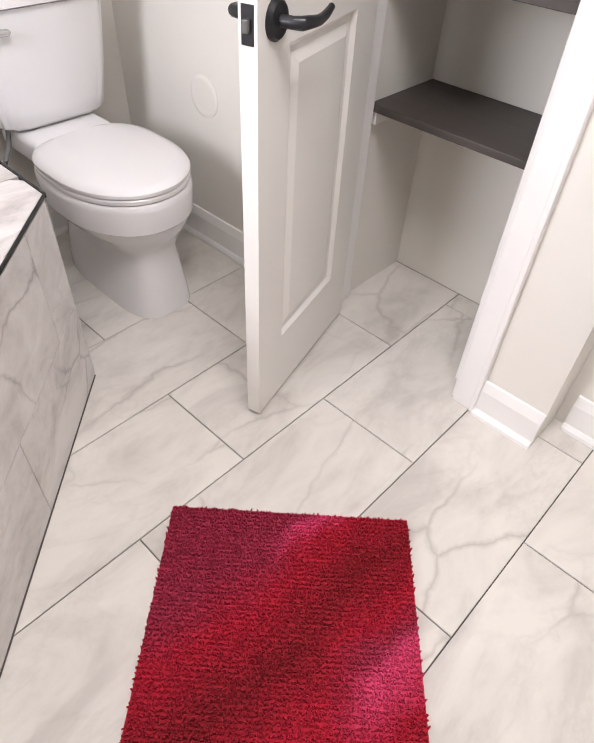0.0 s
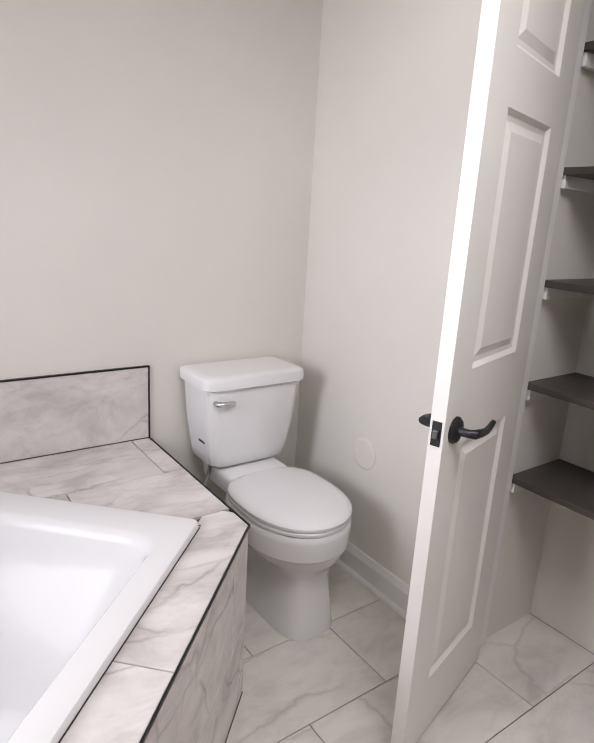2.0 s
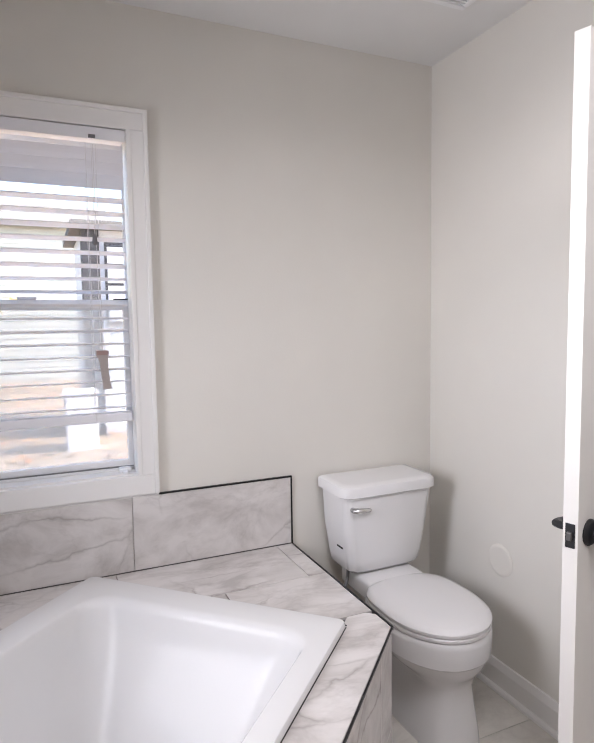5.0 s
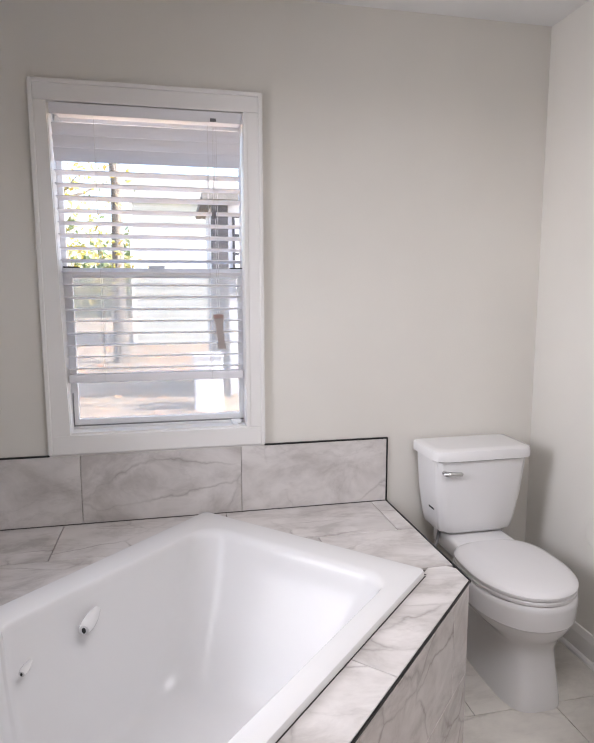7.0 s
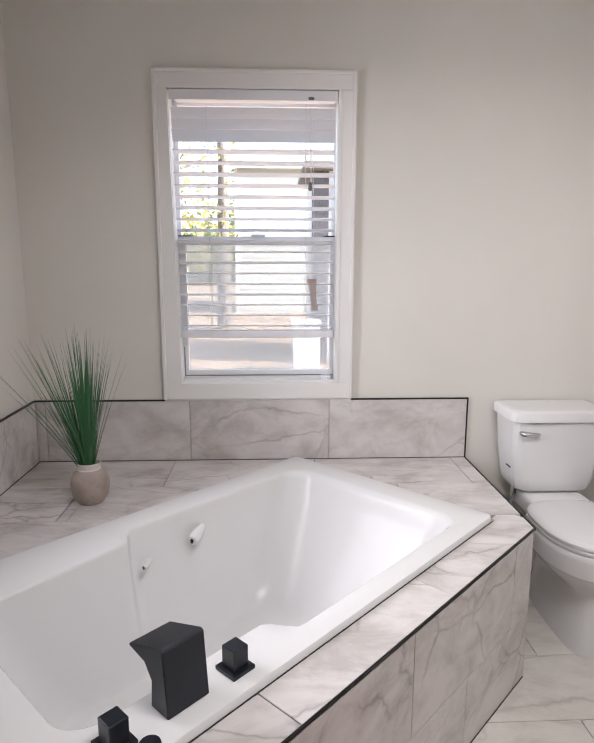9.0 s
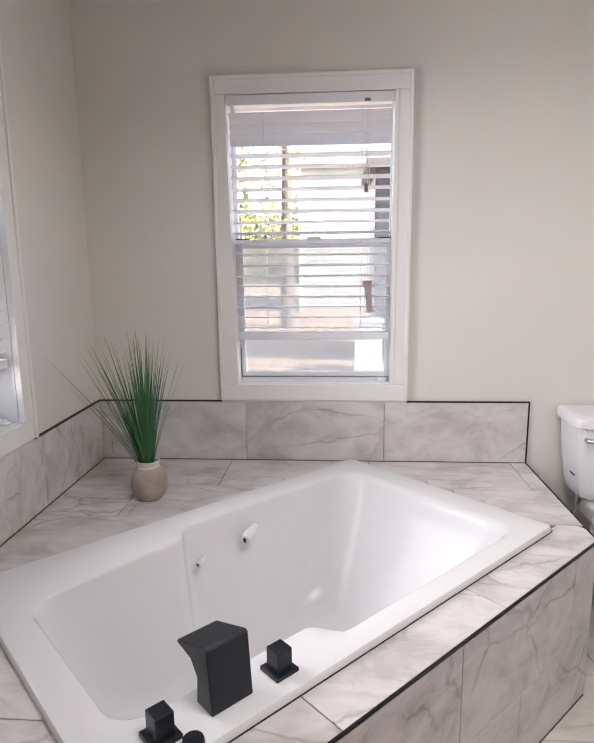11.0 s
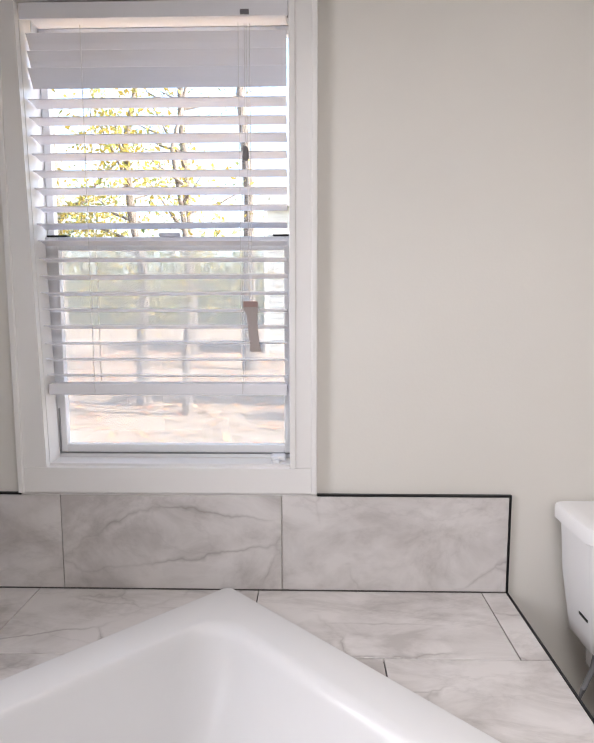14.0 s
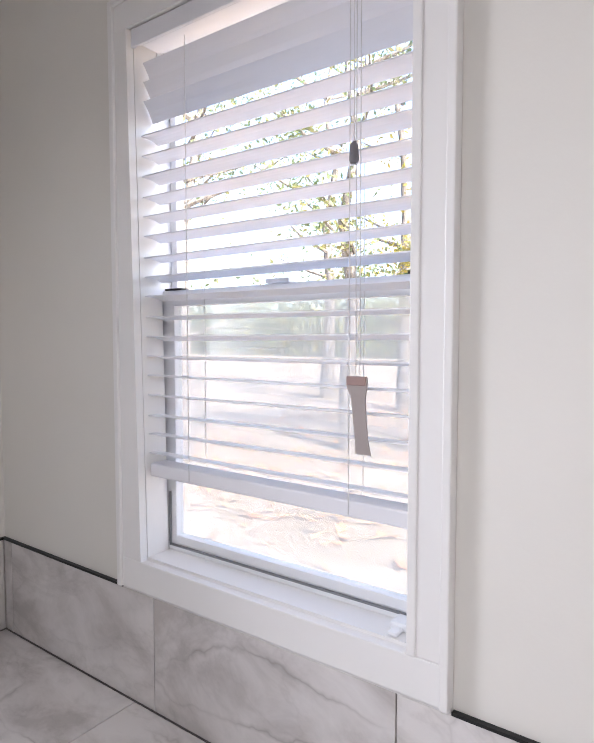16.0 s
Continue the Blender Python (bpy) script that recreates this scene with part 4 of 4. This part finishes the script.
    cover = lofted([oval(cx, -0.447, hw, fr, 0.20, z, sq=2.1, sqb=3.6) for z, hw, fr in ((0.418, 0.178, 0.233), (0.420, 0.184, 0.240), (0.430, 0.185, 0.241), (0.436, 0.179, 0.235), (0.440, 0.160, 0.212), (0.442, 0.10, 0.13))])
    part("seat_cover", cover, M_SEAT, t, "", True)
    for x in (cx - 0.07, cx + 0.07):
        part("seat_hinge", boxes((x - 0.02, x + 0.02, -0.26, -0.225, 0.40, 0.436), bevel=0.006), M_SEAT, t)
    part("supply_hose", rod([(0.20, -0.10, 0.45), (0.18, -0.12, 0.40), (0.145, -0.15, 0.37), (0.115, -0.17, 0.31), (0.10, -0.14, 0.22), (0.10, -0.05, 0.17), (0.10, 0.0, 0.16)], 0.007, 10), M_HOSE, t, "grey braided supply hose", True)
    return t


toilet()

# round white bumper on the wall
bmp = turned([(0, 0), (0.062, 0), (0.062, 0.002), (0.057, 0.0045), (0.048, 0.005), (0.040, 0.0035), (0, 0.0035)], 40)
bmp.transform(pose(WALL_R, -0.43, 0.51, 0, -90, 0))
tagged(part("wall_bumper", bmp, M_WALL, None, "", True), "round painted wall bumper disc behind the door", "wall bumper")

# exhaust grille in the ceiling
vent = empty("ceiling_vent", "white square exhaust fan grille in the ceiling", "ceiling vent")
vx0, vx1, vy0, vy1 = 0.265, 0.485, -0.64, -0.415
part("frame", boxes((vx0, vx1, vy0, vy0 + 0.022, TOP - 0.014, TOP), (vx0, vx1, vy1 - 0.022, vy1, TOP - 0.014, TOP), (vx0, vx0 + 0.022, vy0 + 0.022, vy1 - 0.022, TOP - 0.014, TOP), (vx1 - 0.022, vx1, vy0 + 0.022, vy1 - 0.022, TOP - 0.014, TOP), bevel=0.003), M_VINYL, vent)
# no duct is modelled: a dark sheet paints the shade behind the slats
part("backing", boxes((vx0 + 0.02, vx1 - 0.02, vy0 + 0.02, vy1 - 0.02, TOP - 0.003, TOP - 0.001)), M_TASSEL, vent, "dark sheet for the shade behind the slats")
for i in range(12):
    y = vy0 + 0.030 + i * 0.015
    part("slat", boxes((vx0 + 0.02, vx1 - 0.02, y - 0.004, y + 0.004, TOP - 0.012, TOP - 0.0035)), M_VINYL, vent)

# ---- vase with grass ----
vase_at = (-1.524, -0.442, DECK)
vase = empty("vase", "round taupe ceramic vase with pale lip on the tub deck", "vase", at=vase_at)
part("body", turned([(0, 0), (0.040, 0.0), (0.045, 0.004), (0.062, 0.03), (0.068, 0.06), (0.067, 0.085), (0.056, 0.112), (0.041, 0.126)], 44), M_VASE, vase, "", True)
part("lip", turned([(0.043, 0.123), (0.038, 0.130), (0.040, 0.146), (0.043, 0.149), (0.040, 0.151), (0.035, 0.146), (0.033, 0.128)], 44), M_VASELIP, vase, "pale glazed lip", True)
grass = empty("artificial_grass", "artificial green onion grass standing in the vase", "artificial plant", at=(vase_at[0], vase_at[1], DECK + 0.10))
rng = random.Random(7)
for i in range(225):
    a = rng.uniform(0, 2 * math.pi)
    lean = rng.uniform(0, 0.36) if i % 3 else rng.uniform(0, 0.55)
    h = rng.uniform(0.36, 0.56) * (1 - 0.25 * lean)
    if rng.random() < 0.25:
        h *= 0.7
    r0 = rng.uniform(0, 0.022)
    dx, dy = math.cos(a) * (1.05 if math.cos(a) < 0 else 0.62) - 0.10, math.sin(a) * 0.7
    w0 = rng.uniform(0.0017, 0.0032)
    rings = []
    for k in range(6):
        s = k / 5
        out = r0 + lean * h * (s + 0.35 * s * s)
        p = Vector((dx * out, dy * out, 0.0 + h * s))
        w = w0 * (1 - s) ** 0.7 + 0.0002
        q = Vector((-math.sin(a), math.cos(a), 0))
        rings.append([p + q * w, p + Vector((math.cos(a), math.sin(a), 0)) * w * 0.5, p - q * w])
    part("blade", lofted(rings), M_BLADE, grass, "", True)

# ---- rug ----
rug_len, rug_wid = 0.86, 0.535
bm = bmesh.new()
box(bm, -rug_wid / 2, rug_wid / 2, -rug_len, 0, 0.0, 0.009)
rug = empty("bath_rug", "crimson shaggy bath rug with magenta patches on the tile floor", "rug")
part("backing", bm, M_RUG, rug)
verts, faces = [], []
rng = random.Random(3)
nx, ny = 108, 172
for i in range(nx):
    for j in range(ny):
        x = -rug_wid / 2 + rug_wid * (i + rng.uniform(0.2, 0.8)) / nx
        y = -rug_len + rug_len * (2 * (j // 2) + 0.6 + 0.5 * (j % 2) + rng.uniform(-0.15, 0.15)) / ny
        h = rng.uniform(0.009, 0.0125)
        a = rng.uniform(0, 2 * math.pi)
        w = 0.0030
        lx, ly = rng.uniform(-0.004, 0.004), rng.uniform(-0.004, 0.004)
        k = len(verts)
        for q in range(3):
            verts.append((x + w * math.cos(a + q * 2.094), y + w * math.sin(a + q * 2.094), 0.007))
        for q in range(3):
            verts.append((x + lx + 0.6 * w * math.cos(a + q * 2.094), y + ly + 0.6 * w * math.sin(a + q * 2.094), 0.007 + h))
        faces += [(k + 3, k + 4, k + 5), (k, k + 1, k + 4, k + 3), (k + 1, k + 2, k + 5, k + 4), (k + 2, k, k + 3, k + 5)]
me = bpy.data.meshes.new("pile")
me.from_pydata(verts, [], faces)
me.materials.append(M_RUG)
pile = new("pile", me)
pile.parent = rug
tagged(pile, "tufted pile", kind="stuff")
ang = math.atan2(-1.618 + 1.215, 0.24 + 0.114)
rug.matrix_basis = Matrix.Translation(((-0.114 + 0.24) / 2, (-1.215 - 1.618) / 2, 0.0)) @ Matrix.Rotation(ang, 4, "Z")

# ---- outside ----
GZ = -0.55
bm = bmesh.new()
n = 60
grid = []
for i in range(n + 1):
    row = []
    for j in range(n + 1):
        ti, tj = 2 * i / n - 1, 2 * j / n - 1
        x, y = 200 * ti * abs(ti), 4 + 220 * tj * abs(tj)
        row.append(bm.verts.new((x, y, GZ + 0.15 * noise.noise(Vector((x * 0.2, y * 0.2, 0))) + 0.004 * max(y, 0))))
    grid.append(row)
for i in range(n):
    for j in range(n):
        bm.faces.new((grid[i][j], grid[i + 1][j], grid[i + 1][j + 1], grid[i][j + 1]))
tagged(part("ground", bm, M_EARTH, None, "", True), "dry sandy yard strewn with autumn leaves", "ground", kind="structure")


def scattered(count, place, size, seed, flat=False):
    r = random.Random(seed)
    vs, fs = [], []
    for _ in range(count):
        c = Vector(place(r))
        s = size * r.uniform(0.6, 1.3)
        if flat:
            a = Vector((r.gauss(0, 1), r.gauss(0, 1), r.gauss(0, 0.25)))
        else:
            a = Vector((r.gauss(0, 1), r.gauss(0, 1), r.gauss(0, 1)))
        a.normalize()
        b = a.cross(Vector((r.gauss(0, 1), r.gauss(0, 1), r.gauss(0, 1) if not flat else 0.2))).normalized() if not flat else Vector((-a.y, a.x, r.gauss(0, 0.2))).normalized()
        k = len(vs)
        vs += [c - a * s, c - a * s * 0.2 + b * s * 0.5, c + a * s, c - a * s * 0.2 - b * s * 0.5]
        fs.append((k, k + 1, k + 2, k + 3))
    me = bpy.data.meshes.new("leaves")
    me.from_pydata([tuple(v) for v in vs], [], fs)
    return me


lit = new("fallen_leaves", scattered(5000, lambda r: ((x := r.uniform(-9, 4)), (y := r.uniform(3, 26)), GZ + 0.03 + 0.15 * noise.noise(Vector((x * 0.2, y * 0.2, 0))) + 0.004 * y), 0.09, 5, True))
lit.data.materials.append(M_LITTER)
tagged(lit, "orange and brown fallen leaves on the yard", "leaf litter", kind="stuff")


def tree(x, y, h, r, leaf, seed, low=0.35, spread=2.2, count=1800, label="", size=0.05):
    g = random.Random(seed)
    t = empty("tree", label, "tree", "yard trees", at=(x, y, GZ))
    pts = [(0, 0, -0.2)] + [(g.uniform(-0.06, 0.06) * i, g.uniform(-0.06, 0.06) * i, h * i / 6) for i in range(1, 7)]
    bm = rod(pts, [r * 1.25] + [r * (1 - 0.8 * i / 6) for i in range(1, 7)], 12)
    tips = []
    for k in range(11):
        s = g.uniform(low, 0.95)
        a = g.uniform(0, 2 * math.pi)
        base = Vector((0, 0, h * s))
        i = min(5, int(s * 6))
        base.x, base.y = pts[i][0], pts[i][1]
        ln = spread * g.uniform(0.6, 1.1) * (1.15 - 0.5 * s)
        mid = base + Vector((math.cos(a), math.sin(a), 0.35)) * ln * 0.5
        end = base + Vector((math.cos(a + g.uniform(-0.3, 0.3)), math.sin(a), 0.45)) * ln
        merge(bm, rod([base, mid, end], [r * 0.32, r * 0.2, r * 0.06], 6))
        tips += [mid, end, (mid + end) / 2]
    part("trunk", bm, M_BARK, t, "", True)
    def place(q):
        c = q.choice(tips)
        return (c.x + q.gauss(0, 0.33), c.y + q.gauss(0, 0.33), c.z + q.gauss(0, 0.26))
    cr = new("crown", scattered(int(count * 1.8), place, size, seed + 50))
    cr.data.materials.append(leaf)
    cr.parent = t
    tagged(cr, kind="stuff")


AUT = "autumn tree with yellow leaves in the yard"
GRN = "tree with thin green-yellow leaves in the yard"
tree(-2.6, 8.0, 6.5, 0.08, M_LEAF_Y, 11, 0.22, 0.9, 600, AUT)
tree(-2.3, 15.0, 15.0, 0.19, M_LEAF_G, 12, 0.72, 2.4, 900, "tall grey-barked tree in the yard")
tree(-3.6, 9.0, 7.0, 0.12, M_LEAF_Y, 13, 0.2, 2.0, 2600, AUT)
tree(-5.5, 8.0, 8.0, 0.15, M_LEAF_G, 14, 0.25, 2.4, 2600, GRN)
tree(-7.5, 6.0, 7.5, 0.14, M_LEAF_G, 15, 0.25, 2.2, 950, GRN)
tree(-6.8, 13.0, 10.0, 0.2, M_LEAF_Y, 16, 0.2, 2.8, 1100, AUT)
tree(-11.0, 9.0, 9.0, 0.18, M_LEAF_G, 17, 0.25, 2.6, 950, GRN)
tree(-4.4, 17.0, 11.0, 0.22, M_LEAF_G, 19, 0.3, 3.0, 950, GRN)
tree(-10.5, 15.0, 11.0, 0.22, M_LEAF_G, 20, 0.3, 3.0, 950, GRN)


def far_house(x0, x1, y0, h, depth, siding, label, boards=0.2):
    hs = empty("neighbour_house", label, "house", at=(x0, y0, GZ))
    w = x1 - x0
    bm = bmesh.new()
    k = int(h / boards)
    for i in range(k):
        z = i * boards
        v = [(0, 0, z), (w, 0, z), (w, 0.0, z + boards), (0, 0.0, z + boards)]
        lo = lofted([[(0, -0.02, z), (0, 0.0, z + boards), (0, depth, z + boards), (0, depth, z)], [(w, -0.02, z), (w, 0, z + boards), (w, depth, z + boards), (w, depth, z)]])
        merge(bm, lo)
    part("wall", bm, siding, hs)
    rf = lofted([[(x, -0.35, h - 0.05), (x, depth / 2, h + 1.3), (x, depth + 0.35, h - 0.05), (x, depth / 2, h + 1.12)] for x in (-0.3, w + 0.3)])
    part("roof", rf, M_ROOF, hs)
    for x in (-0.02, w - 0.1):
        part("corner_board", boxes((x, x + 0.12, -0.04, 0.1, 0, h)), M_TRIM, hs)


far_house(-2.25, 1.6, 20.0, 5.4, 6.0, M_SIDING, "pale sided house across the yard")
# grey shed at the yard's side, with paned window
shed = empty("garden_shed", "grey garden shed with a paned window beside the yard", "shed", at=(-0.10, 8.5, GZ))
part("wall", boxes((0, 2.6, 0, 2.2, 0, 3.6)), M_WHITEBOX, shed)
part("corner_post", boxes((-0.03, 0.26, -0.06, 0.2, 0, 3.7), bevel=0.01), M_SHED, shed)
part("roof", boxes((-0.2, 2.9, -0.3, 2.5, 3.6, 3.72)), M_ROOF, shed)
wf = part("window", boxes((0.34, 1.5, -0.05, 0, 2.0, 3.4)), M_SHED, shed)
for i in range(3):
    for j in range(4):
        part("pane", boxes((0.38 + 0.37 * i, 0.70 + 0.37 * i, -0.07, -0.051, 2.05 + 0.33 * j, 2.33 + 0.33 * j)), M_WHITEBOX, wf)
cab = empty("utility_cabinet", "pale metal utility cabinet standing in the yard", "utility cabinet", at=(-0.54, 7.2, GZ))
part("body", boxes((0, 0.46, 0, 0.5, 0, 0.95), bevel=0.02), M_WHITEBOX, cab)
part("cap", boxes((-0.02, 0.48, -0.02, 0.52, 0.95, 1.0), bevel=0.01), M_WHITEBOX, cab)

# far woods
wd = new("far_woods", scattered(22000, lambda r: (r.uniform(-60, 40), r.uniform(45, 60), GZ + abs(r.gauss(0, 3.5))), 0.4, 77))
wd.data.materials.append(M_LEAF_G)
tagged(wd, "far line of autumn woods", "woods", kind="stuff")

# ---- floor tiles ----
for r in range(-1, 12):
    y1 = -0.92 + 0.305 * 3 - 0.305 * r
    y0 = y1 - 0.305
    shift = 0.095 if (r - 3) % 2 == 0 else 0.39
    for i in range(-5, 4):
        x0 = shift + 0.604 * i
        t = [(x0, y0), (x0 + 0.604, y0), (x0 + 0.604, y1), (x0, y1)]
        for a, b, c in ((-1, 0, -WALL_L), (1, 0, CL_BACK), (0, 1, BACK), (0, -1, -REAR)):
            t = clip(t, a, b, c)
        if area(t) < 1e-4:
            continue
        mx, my = sum(p[0] for p in t) / len(t), sum(p[1] for p in t) / len(t)
        if my - mx > 0.2 and mx < -0.5 and my > -1.6:
            continue
        tile_from(t, -0.0105, 0.0, M_FLOOR, floor)
